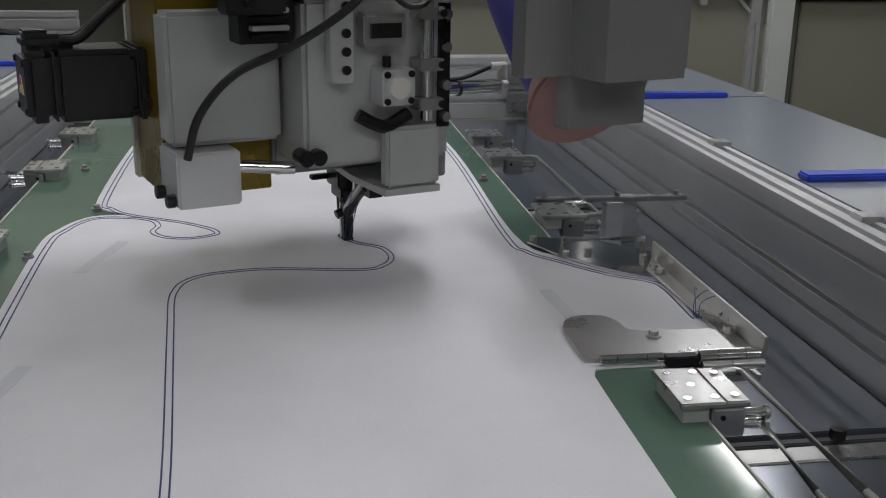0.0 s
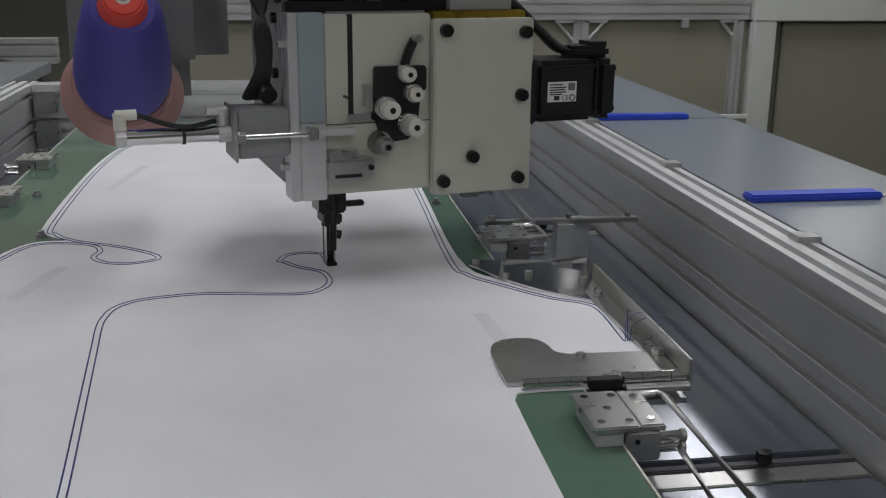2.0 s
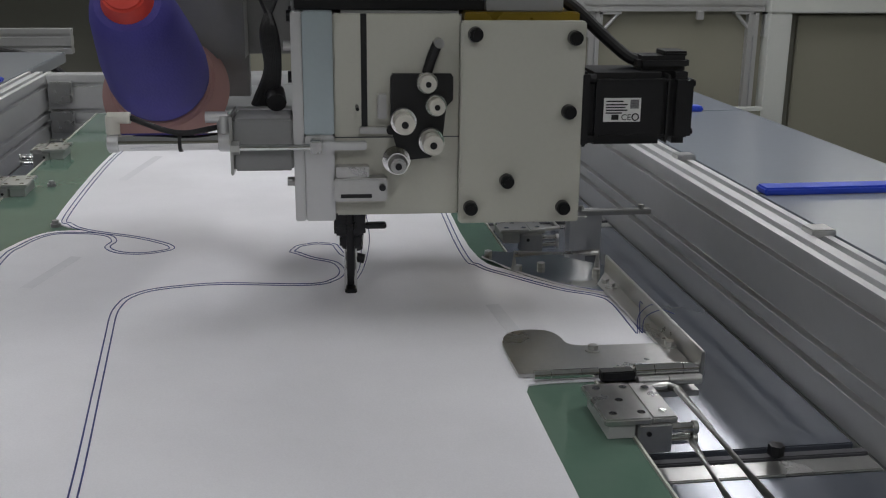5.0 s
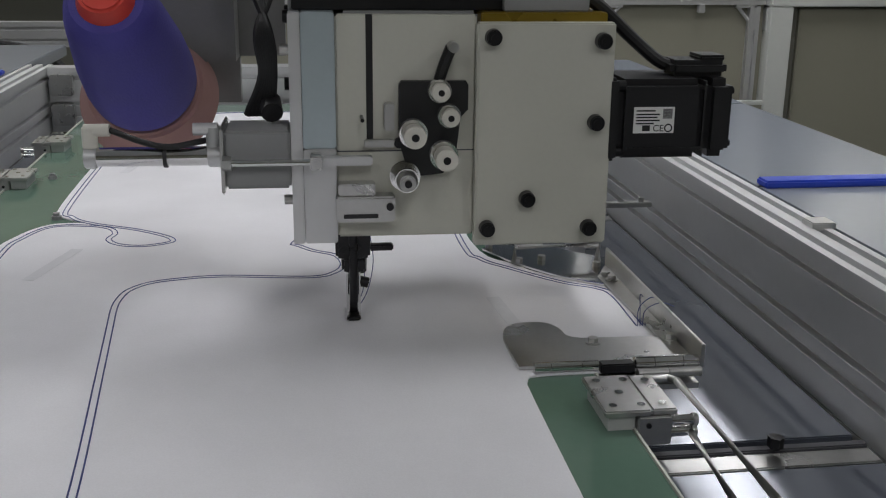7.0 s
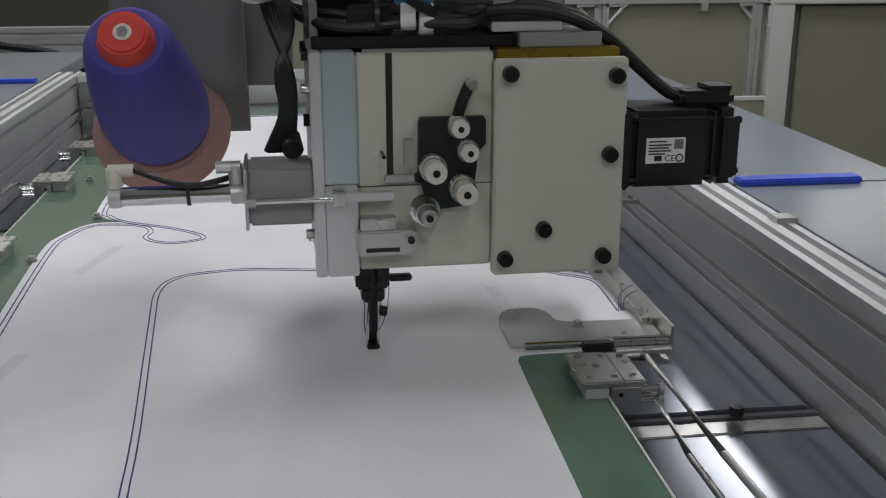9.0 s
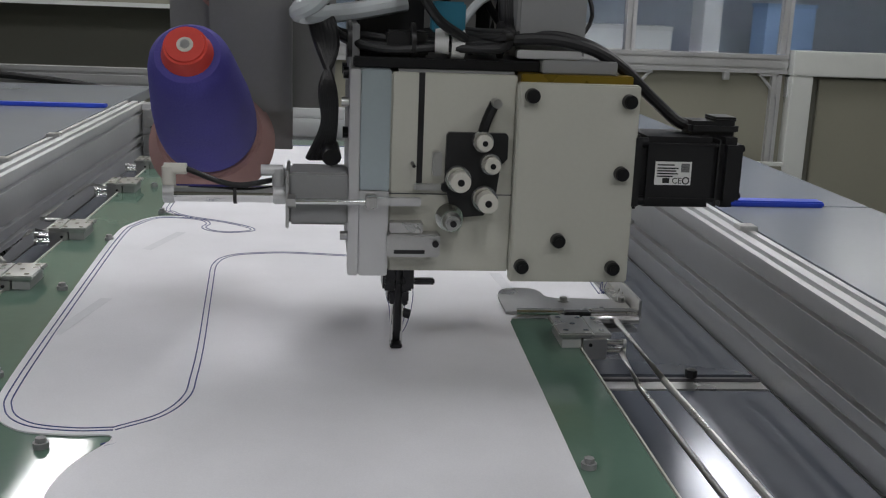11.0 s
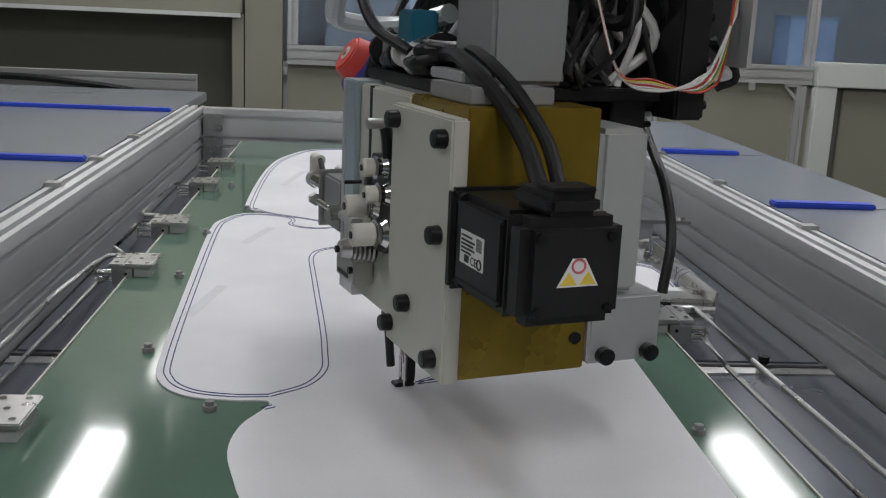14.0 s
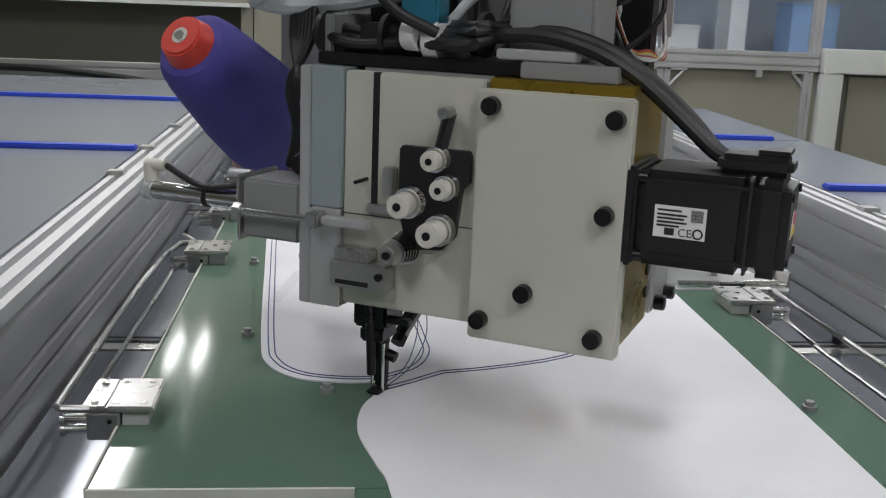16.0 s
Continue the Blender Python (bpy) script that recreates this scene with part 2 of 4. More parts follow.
board = base("white_board", 1.75, 3.38, FZ, "white sheet panel standing under the window rail", "panel")
part("sheet", B(-0.45, 0.22, 0, 0.02, 0, 0.56, bevel=0.002), WALL, board)
part("edge_trim", B(-0.45, 0.225, -0.004, 0.024, 0.56, 0.575, bevel=0.002), WHITE, board, "white top edge")

cab = base("wall_cabinet", -1.9, WY, 0.25, "cream cabinet hanging over a dark recess", "cabinet")
part("body", B(-1.3, 1.555, -0.06, 0.11, 0.0, 1.7, bevel=0.006), WALL, cab)
part("lower_lip", B(-1.3, 1.55, -0.066, -0.05, -0.012, 0.004), WHITE, cab)
part("upright", B(1.515, 1.56, -0.03, 0.1, -1.1, 0.0), WALL, cab)
duct = base("cable_rail", -1.0, 2.95, 0.0, "aluminium rail carrying a black cable", "rail")
bar("rail", S4080, (-2.2, 0, -0.03), (1, 0, 0), (0, 1, 0), (0, 0, 1), 2.75, ALU, duct)
for x in (-2.0, 0.45):
    part("leg", B(x, x + 0.04, 0.004, 0.041, FZ, -0.028), ALU, duct)
part("cable", hose(bmesh.new(), [(-2.2, -0.012, 0.012), (-1.0, -0.016, 0.014), (-0.2, -0.016, 0.02), (0.1, -0.016, 0.01), (0.42, -0.02, -0.03), (0.54, -0.02, -0.1)], 0.012), BLACK, duct, "thick black cable")
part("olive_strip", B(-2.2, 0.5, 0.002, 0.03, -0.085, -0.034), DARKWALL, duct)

# things behind the panes
for x, z, w, h, c in ((1.55, 0.0, 0.5, 0.2, (0.7, 0.7, 0.68)), (2.4, 0.0, 0.25, 0.33, (0.35, 0.5, 0.75)), (0.9, 0.0, 0.06, 0.3, (0.7, 0.12, 0.08)), (1.0, 0.0, 0.28, 0.26, (0.3, 0.42, 0.7)), (2.0, 0.05, 0.09, 0.45, (0.75, 0.75, 0.75)), (0.2, 0.0, 0.5, 0.4, (0.36, 0.42, 0.5))):
    bx = base("storage_box", x, 4.45, 0, "pale storage box seen through the window", "box", "boxes behind the window")
    part("carton", B(-w / 2, w / 2, 0, 0.2, 0, h, bevel=0.004), material("carton", c, 0.6), bx)
    part("lid", B(-w / 2 - 0.004, w / 2 + 0.004, -0.004, 0.204, h, h + 0.02), material("carton lid", tuple(0.85 * q for q in c), 0.6), bx)
shelf = base("shelf", 1.3, 4.4, FZ, "pale shelf behind the window", "shelf")
part("board", B(-1.6, 1.6, 0, 0.5, 0.82, 0.858), WHITE, shelf)
for x in (-1.55, 1.5):
    part("leg", B(x, x + 0.05, 0.05, 0.45, 0, 0.82), WHITE, shelf)

# ---- ceiling lamps ----
for i, (x, y) in enumerate(LAMPS):
    lm = base("ceiling_lamp", x, y, LAMP_Z, "twin tube fluorescent lamp hanging from the ceiling", "lamp", "ceiling lamps")
    for dy in (-0.3, 0.3):
        part("hanger", R((0, dy, 0), (0, dy, CEIL - LAMP_Z), 0.006, seg=8), ALU, lm)
    part("housing", B(-0.11, 0.11, -0.42, 0.42, -0.05, 0.0, bevel=0.006), WHITE, lm)
    for dx in (-0.055, 0.055):
        part("tube", R((dx, -0.4, -0.066), (dx, 0.4, -0.066), 0.014), TUBE, lm)
    ld = bpy.data.lights.new("tubes", "AREA")
    ld.shape, ld.size, ld.size_y, ld.energy, ld.color = "RECTANGLE", 0.14, 0.8, LAMP_POWER, (0.975, 0.965, 1.0)
    lo = new("lamp_light", ld)
    lo.matrix_world = Matrix.Translation((x, y, LAMP_Z - 0.085))

# added low lamps at the hall's far end: they stand in for farther lamps' glints
for x, y, z, turn in ((-0.57, 3.15, 1.12, 0), (2.25, 3.1, 0.9, 90)):
    lm = base("low_lamp", x, y, z, "added low twin tube lamp giving the glints of farther lamps", "lamp", "low lamps")
    lm.rotation_euler.z = radians(turn)
    for dy in (-0.12, 0.12):
        part("hanger", R((0, dy, 0), (0, dy, CEIL - z), 0.006, seg=8), ALU, lm)
    part("housing", B(-0.1, 0.1, -0.2, 0.2, -0.04, 0.0, bevel=0.006), WHITE, lm)
    for dx in (-0.05, 0.05):
        part("tube", R((dx, -0.18, -0.055), (dx, 0.18, -0.055), 0.014), TUBE, lm)

# ---- the machine bed ----
TOP, RH = 0.063, 0.12
RAILP = profile(0.046, RH, [("top", 0.012), ("top", 0.033), ("inner", 0.018), ("inner", 0.067), ("inner", 0.087), ("outer", 0.06)])
for nm, x, sx in (("rail_east", 0.634, 1), ("rail_west", -0.244, -1)):
    rl = base("bed_rail", x, 0, 0, "long slotted aluminium bed rail beside the pallet", "rail", "bed rails")
    bar("bar", RAILP, (0, -1.6, TOP - RH), (0, 1, 0), (sx, 0, 0), (0, 0, 1), 3.32, ALU, rl)
    bar("lower_bar", S40, (sx * 0.003, -1.6, TOP - RH - 0.044), (0, 1, 0), (sx, 0, 0), (0, 0, 1), 3.32, ALU, rl)
    for y in ((0.455, 0.79, 1.12) if sx > 0 else (0.6, 0.83, 1.1)):
        bm = B(0.028, 0.05, y, y + 0.022, TOP - 0.002, TOP + 0.005, bevel=0.001) if sx > 0 else B(-0.05, -0.028, y, y + 0.022, TOP - 0.002, TOP + 0.005, bevel=0.001)
        part("joint_clip", bm, STEEL, rl)
    for y in (-1.2, 0.5, 1.6):
        part("leg", B(min(0, sx * 0.04), max(0, sx * 0.04), y, y + 0.04, FZ, TOP - RH - 0.046), ALU, rl)
cross = base("cross_rail", 0.2, 1.66, 0, "slotted aluminium cross rail closing the bed", "rail")
bar("bar", RAILP, (-0.442, 0, TOP - RH), (1, 0, 0), (0, 1, 0), (0, 0, 1), 0.874, ALU, cross)
for x in (-0.436, 0.395):
    for z in (TOP - 0.05, TOP - 0.105):
        bm = B(x, x + 0.04, -0.02, -0.001, z, z + 0.04, bevel=0.002)
        rod(bm, (x + 0.01, -0.024, z + 0.02), (x + 0.01, -0.018, z + 0.02), 0.004, seg=8)
        rod(bm, (x + 0.03, -0.024, z + 0.02), (x + 0.03, -0.018, z + 0.02), 0.004, seg=8)
        part("joint_plate", bm, STEEL, cross)
for nm, x0, x1, ys in (("east", 0.684, 0.905, (0.62, 1.16)), ("west", -1.7, -0.294, (0.83, 1.575))):
    tb = base("side_table", (x0 + x1) / 2, 0, 0, "pale laminated side table level with the bed rail", "table", "side tables")
    h = (x1 - x0) / 2
    ye = 1.75 if nm == "east" else 2.1
    edges = [-1.6] + sorted(ys) + [ye]
    for a, b in zip(edges, edges[1:]):
        part("top_board", B(-h, h, a + 0.001, b - 0.001, TOP - 0.025, TOP - 0.001, bevel=0.002), TABLE, tb)
    part("frame", B(-h + 0.03, h - 0.03, -1.5, ye - 0.05, TOP - 0.07, TOP - 0.027), ALU, tb)
    for y in ys:
        w = 0.15 if nm == "east" else 0.75
        bm = B(-h + 0.004, -h + w, y - 0.012, y + 0.012, TOP - 0.001, TOP + 0.007, bevel=0.002) if nm == "east" else B(h - w, h - 0.004, y - 0.012, y + 0.012, TOP - 0.001, TOP + 0.007, bevel=0.002)
        part("blue_strip", bm, BLUE, tb, "bright blue plastic guide strip")
    for y in (-1.3, ye - 0.2):
        part("leg", B(-0.03, 0.03, y, y + 0.06, FZ, TOP - 0.07), ALU, tb)

# sheet floor between pallet and rails, with its crossing bars
tray = base("bed_tray", 0.195, 0, -0.055, "glossy coated sheet floor of the machine bed", "tray")
for y0, y1 in ((-1.5, 0.252), (0.296, 0.93), (0.96, 1.63)):
    part("sheet", B(-0.434, 0.434, y0, y1, -0.006, 0.0, bevel=0.001), SHEET, tray)
for y in (0.274, 0.945):
    part("cross_bar", B(-0.434, 0.434, y + 0.001, y + 0.009, -0.012, 0.003, bevel=0.001), ALU_DARK, tray, "dark cross bar")
    part("cross_ledge", B(-0.434, 0.434, y - 0.021, y + 0.0005, -0.012, 0.001, bevel=0.001), STEEL, tray)
    for x in (0.36, -0.36):
        part("cross_bolt", R((x, y, 0.006), (x, y, 0.014), 0.006, seg=6), BLACKMET, tray)
part("under_frame", B(-0.43, 0.43, -1.4, 1.6, -0.045, -0.013), ALU, tray)
for x in (-0.2, 0.2):
    part("leg", B(x, x + 0.05, 0.0, 0.05, FZ + 0.055, -0.045), ALU, tray)

# ---- pallet, cloth and stitches ----
pal = base("pallet", 0.14, 0, 0, "glossy green sewing pallet with pale cut edges", "pallet")
part("plate", B(-0.285, 0.286, -0.165, 1.6, -0.006, 0.0, bevel=0.0008), GREEN, pal)
part("near_plate", B(-0.12, 0.286, -0.9, -0.1655, -0.006, 0.0, bevel=0.0008), GREEN, pal)
for x in (-0.2868, 0.2862):
    part("edge_band", B(x, x + 0.0016, -0.165 if x < 0 else -0.9, 1.6, -0.007, 0.0012), CUT, pal, "pale cut edge")
part("end_band", B(-0.285, -0.12, -0.168, -0.1655, -0.007, 0.0012), CUT, pal)
part("carrier", B(-0.27, 0.27, -0.85, 1.58, -0.054, -0.0065), SHEET, pal)
for x, y in ((0, 0), (-0.073, 0.137), (-0.088, 0.396), (-0.089, 0.623), (-0.053, 0.795), (0.377, -0.036), (-0.1, 1.0), (0.405, 0.9), (0.03, -0.21)):
    bm = R((x - 0.14, y, 0), (x - 0.14, y, 0.004), 0.0055, seg=16)
    rod(bm, (x - 0.14, y, 0.004), (x - 0.14, y, 0.0075), 0.0038, seg=6)
    part("locating_pin", bm, GREY, pal, "small dull steel locating pin")

OUT = [(0.07, -0.88), (0.048, -0.3), (0.042, -0.172), (0.034, -0.132), (0.023, -0.08), (0.027, -0.033), (0.045, 0.014), (0.014, 0.018), (-0.024, 0.027), (-0.05, 0.06), (-0.06, 0.122), (-0.073, 0.345), (-0.088, 0.645), (-0.08, 0.72), (-0.055, 0.767), (-0.018, 0.773), (-0.045, 0.795), (-0.06, 0.85), (-0.058, 1.185), (-0.03, 1.38), (0.05, 1.5), (0.3, 1.5), (0.372, 1.42), (0.397, 1.07), (0.391, 0.66), (0.42, 0.573), (0.46, 0.521), (0.495, 0.492), (0.503, 0.45), (0.505, 0.35), (0.504, 0.32), (0.49, 0.312), (0.44, 0.309), (0.385, 0.308), (0.374, 0.3), (0.3715, 0.27), (0.37, 0.1), (0.366, -0.3), (0.366, -0.88)]
cl = base("cloth", 0, 0, 0, "white coated airbag cloth lying on the green pallet", "cloth")
line = smooth_line([(x, y, 0) for x, y in OUT], 5)
part("sheet", slab(bmesh.new(), line, 0.0003, 0.0016), CLOTH, cl)
wave = CLOTH.node_tree.nodes.new("ShaderNodeTexNoise")
wave.inputs["Scale"].default_value, wave.inputs["Detail"].default_value = 9.0, 1.5
soft = CLOTH.node_tree.nodes.new("ShaderNodeBump")
soft.inputs["Strength"].default_value, soft.inputs["Distance"].default_value = 0.5, 0.012
place = next(n for n in CLOTH.node_tree.nodes if n.type == "TEX_COORD")
fine_bump = next(n for n in CLOTH.node_tree.nodes if n.type == "BUMP" and n != soft)
CLOTH.node_tree.links.new(place.outputs["Object"], wave.inputs["Vector"])
CLOTH.node_tree.links.new(wave.outputs[0], soft.inputs["Height"])
CLOTH.node_tree.links.new(soft.outputs[0], fine_bump.inputs["Normal"])


def stitch(points, name="seam"):
    """Two rows of stitches side by side."""
    L = smooth_line([(x, y, 0.0017) for x, y in points], 8)
    for side in (-0.0026, 0.0026):
        q = []
        for i, p in enumerate(L):
            d = (L[min(i + 1, len(L) - 1)] - L[max(i - 1, 0)]).normalized()
            q.append(p + Vector((-d.y, d.x, 0)) * side)
        part(name, hose(bmesh.new(), q, 0.0006, seg=5, curved=False), THREAD, cl, "row of dark blue stitches")


stitch([(0.043, 0.028), (0.014, 0.027), (-0.02, 0.037), (-0.042, 0.066), (-0.051, 0.122), (-0.064, 0.345), (-0.078, 0.645), (-0.071, 0.715), (-0.05, 0.757), (-0.012, 0.757), (0.012, 0.744), (0.021, 0.723), (0.018, 0.7), (0.032, 0.68), (0.056, 0.673), (0.078, 0.681), (0.084, 0.691), (0.074, 0.708), (0.041, 0.736), (-0.011, 0.767), (-0.037, 0.797), (-0.05, 0.85), (-0.049, 1.184), (-0.02, 1.375), (0.055, 1.49), (0.295, 1.49), (0.363, 1.41), (0.388, 1.072), (0.381, 0.66), (0.39, 0.595), (0.413, 0.561), (0.452, 0.515), (0.48, 0.495), (0.49, 0.472), (0.489, 0.397)])
stitch([(0.043, 0.028), (0.072, 0.054), (0.085, 0.091), (0.0845, 0.135), (0.08, 0.21), (0.069, 0.34), (0.0605, 0.44), (0.0568, 0.485), (0.0572, 0.51), (0.0625, 0.534), (0.078, 0.552), (0.104, 0.561), (0.144, 0.565), (0.222, 0.554), (0.246, 0.566), (0.255, 0.59), (0.249, 0.62), (0.228, 0.638), (0.216, 0.653)])
for k, (dx, dy) in enumerate(((0.022, 0.02), (0.012, 0.03), (0.03, 0.004))):
    part("thread_tail", hose(bmesh.new(), [(0.487 + 0.002 * k, 0.396, 0.002), (0.492 + 0.002 * k, 0.404 + dy * 0.3, 0.012), (0.489 + dx * 0.6, 0.397 + dy * 0.8, 0.02), (0.489 + dx, 0.397 + dy, 0.016)], 0.00035, seg=4), THREAD, cl, "loose thread tail")
for k, (x, y, l, a) in enumerate(((0.0, 1.1, 0.16, 80), (-0.02, 0.62, 0.1, 75), (-0.045, 0.3, 0.12, 80), (0.385, 0.44, 0.08, 95))):
    bm = B(-l / 2, l / 2, -0.006, 0.006, 0, 0.0002)
    mk = part("glue_mark", bm, MARK, cl, "faint grey glue mark")
    mk.matrix_basis = pose(x, y, 0.0017, 0, 0, a)

# ---- clamps along the pallet ----
def clamp(x, y, side, group="pallet clamps"):
    """A steel plate clamp with its hinge block; side 1: east edge, -1: west edge."""
    c = base("pallet_clamp", x, y, 0, "steel plate clamp holding the pallet edge", "clamp", group)
    s = side
    def bx(x0, x1, *r, **k):
        return B(min(s * x0, s * x1), max(s * x0, s * x1), *r, **k)
    part("plate", bx(-0.026, 0.006, -0.029, 0.029, 0.011, 0.0155, bevel=0.0012), STEEL, c)
    part("rear_plate", bx(0.0065, 0.024, -0.027, 0.029, 0.0102, 0.0148, bevel=0.0012), STEEL, c)
    part("foot_pad", bx(-0.022, -0.004, -0.025, 0.025, 0.0003, 0.011), PLATEGREY, c)
    part("block", bx(-0.003, 0.02, -0.029, -0.012, -0.010, 0.0105, bevel=0.001), STEEL, c)
    part("back_block", bx(0.006, 0.024, 0.002, 0.027, -0.016, 0.0100, bevel=0.001), BLACKMET, c)
    for z in (-0.005, 0.003):
        part("pin", R((s * 0.020, -0.022, z + 0.001), (s * 0.036, -0.022, z + 0.001), 0.0035), CHROME, c)
        part("pin_head", R((s * 0.036, -0.022, z + 0.001), (s * 0.039, -0.022, z + 0.001), 0.0044, seg=12), STEEL, c)
    for dx, dy in ((-0.018, -0.020), (-0.018, 0.020), (0.001, -0.020), (0.001, 0.020), (-0.008, 0.0), (0.016, -0.018), (0.016, 0.018)):
        part("screw", R((s * dx, dy, 0.0145), (s * dx, dy, 0.0161), 0.0028, seg=12), CHROME, c)
    part("side_screw", R((s * 0.004, -0.0288, 0.0045), (s * 0.004, -0.0302, 0.0045), 0.0018, seg=8), BLACKMET, c)
    return c


for y in (0.243, 0.70, 1.0, 1.14):
    clamp(0.431 if y < 0.5 else 0.452, y, 1)
for y in (-0.04, 0.418, 0.648, 0.97, 1.2):
    clamp(-0.147 if y < 0.3 else -0.142, y, -1)


def link_rod(pts, r=0.005):
    ob = base("link_rod", *pts[0], "bent bright steel rod linking the clamps", "rod", "link rods")
    o = Vector(pts[0])
    part("bar", hose(bmesh.new(), [Vector(p) - o for p in pts], r, seg=10, curved=False), STEEL, ob)


def bent(p, q, out, z):
    return [(p[0], p[1], z), (p[0] + out, p[1], z), (p[0] + out * 1.3, p[1] - 0.006, z), (q[0] + out * 1.3, q[1] + 0.006, z), (q[0] + out, q[1], z), (q[0], q[1], z)]


link_rod([(0.449, 0.268, 0.013), (0.466, 0.268, 0.013), (0.471, 0.262, 0.013), (0.470, 0.1, 0.013), (0.476, -0.15, 0.013), (0.480, -0.55, 0.013)], 0.0028)
link_rod([(0.449, 0.232, 0.002), (0.458, 0.238, 0.0), (0.466, 0.236, -0.003), (0.466, 0.22, -0.004), (0.459, 0.13, -0.004), (0.461, -0.12, -0.004), (0.464, -0.5, -0.004)], 0.0026)
link_rod([(-0.165, -0.066, 0.0128), (-0.184, -0.066, 0.0128), (-0.188, -0.062, 0.0128), (-0.187, 0.1, 0.016), (-0.186, 0.25, 0.018), (-0.182, 0.38, 0.015), (-0.176, 0.438, 0.0128), (-0.160, 0.444, 0.0128)], 0.0029)
link_rod([(-0.163, -0.03, -0.002), (-0.176, -0.03, -0.003), (-0.179, -0.024, -0.004), (-0.176, 0.38, -0.004), (-0.166, 0.396, -0.002)], 0.0022)
link_rod(bent((-0.162, 0.94), (-0.162, 0.68), -0.02, 0.0128), 0.0028)
link_rod([(-0.162, 0.62, 0.0128), (-0.178, 0.618, 0.0128), (-0.181, 0.612, 0.0128), (-0.178, 0.48, 0.0128), (-0.162, 0.45, 0.0128)], 0.0028)
link_rod([(0.468, 0.728, 0.0128), (0.488, 0.728, 0.0128), (0.492, 0.722, 0.0128), (0.492, 0.685, 0.0128), (0.468, 0.68, 0.0128)], 0.0026)
link_rod(bent((0.466, 0.98), (0.466, 0.735), 0.02, 0.0128), 0.0026)


def hinged_plate():
    h = base("hinged_plate", 0.438, 0.318, 0, "steel hold-down plate hinged over the cloth corner", "clamp")
    paddle = smooth_line([(-0.067, 0.0, 0), (-0.0675, 0.045, 0), (-0.065, 0.07, 0), (-0.056, 0.085, 0), (-0.042, 0.0895, 0), (-0.026, 0.086, 0), (-0.0185, 0.073, 0), (-0.016, 0.057, 0), (-0.006, 0.0505, 0)], 5)
    out = paddle + [Vector(p) for p in ((0.067, 0.048, 0), (0.067, 0.0, 0))]
    part("plate", slab(bmesh.new(), out, 0.0022, 0.0048), STEEL, h, "satin steel plate with a rounded paddle")
    part("strip", slab(bmesh.new(), [(0.056, 0.0483, 0), (0.0675, 0.0483, 0), (0.0675, 0.235, 0), (0.05, 0.2, 0)], 0.0022, 0.0046), STEEL, h)
    part("angle_wall", B(0.0678, 0.0705, -0.012, 0.238, 0.002, 0.021, bevel=0.0006), STEEL, h)
    y = -0.006
    for x0, x1, r in ((-0.057, -0.045, 0.0038), (-0.0445, -0.022, 0.0038), (-0.0215, -0.009, 0.0038), (0.019, 0.033, 0.0048), (0.0335, 0.055, 0.0048), (0.0555, 0.0672, 0.0048)):
        part("hinge_knuckle", R((x0, y, 0.006), (x1, y, 0.006), r, seg=18), CHROME, h)
    for x0, x1 in ((0.019, 0.042), (0.0425, 0.0672)):
        part("hinge_knuckle", R((x0, y - 0.008, 0.001), (x1, y - 0.008, 0.001), 0.0038, seg=18), STEEL, h)
    part("spring_cover", B(-0.008, 0.018, y - 0.006, y + 0.004, 0.0005, 0.008, bevel=0.001), BLACK, h)
    for x, yy in ((0.0, 0.039), (0.0625, 0.041), (0.0595, 0.188)):
        part("bolt", R((x, yy, 0.0046), (x, yy, 0.0095), 0.004, seg=6), STEEL, h)
        part("washer", R((x, yy, 0.0046), (x, yy, 0.0058), 0.006, seg=16), STEEL, h)
    part("base_plate", slab(bmesh.new(), [(-0.02, -0.016, 0), (0.066, -0.016, 0), (0.066, 0.24, 0), (-0.02, 0.24, 0)], -0.012, -0.0075), STEEL, h)
    part("post", B(0.0, 0.05, 0.05, 0.09, -0.0545, -0.0125), ALU, h)


hinged_plate()


def corner_guard():
    g = base("corner_guard", 0.44, 0.55, 0, "bright steel guard plate following the cloth edge", "guide plate")
    out = [Vector(p) for p in ((0.068, -0.03, 0), (0.05, -0.052, 0))] + smooth_line([(0.05, -0.052, 0), (0.014, -0.024, 0), (-0.02, 0.022, 0), (-0.043, 0.07, 0)], 5)[1:] + [Vector(p) for p in ((-0.03, 0.085, 0), (0.03, 0.066, 0), (0.074, 0.024, 0))]
    part("plate", slab(bmesh.new(), out, 0.0022, 0.0042), CHROME, g, "mirror-like steel plate")
    for x, y in ((-0.036, 0.072), (-0.016, 0.02), (0.008, 0.026), (0.056, 0.0), (0.056, -0.03)):
        part("bolt", R((x, y, 0.004), (x, y, 0.0088), 0.004, seg=6), STEEL, g)
    bm = hose(bmesh.new(), [(-0.02, 0.021, 0.004), (-0.02, 0.021, 0.02), (0.062, 0.018, 0.02), (0.062, 0.018, 0.004)], 0.0034, seg=8, curved=False)
    part("handle", bm, STEEL, g, "square steel handle")
    part("leg", B(0.052, 0.064, -0.01, 0.0, -0.0545, 0.002), ALU, g)


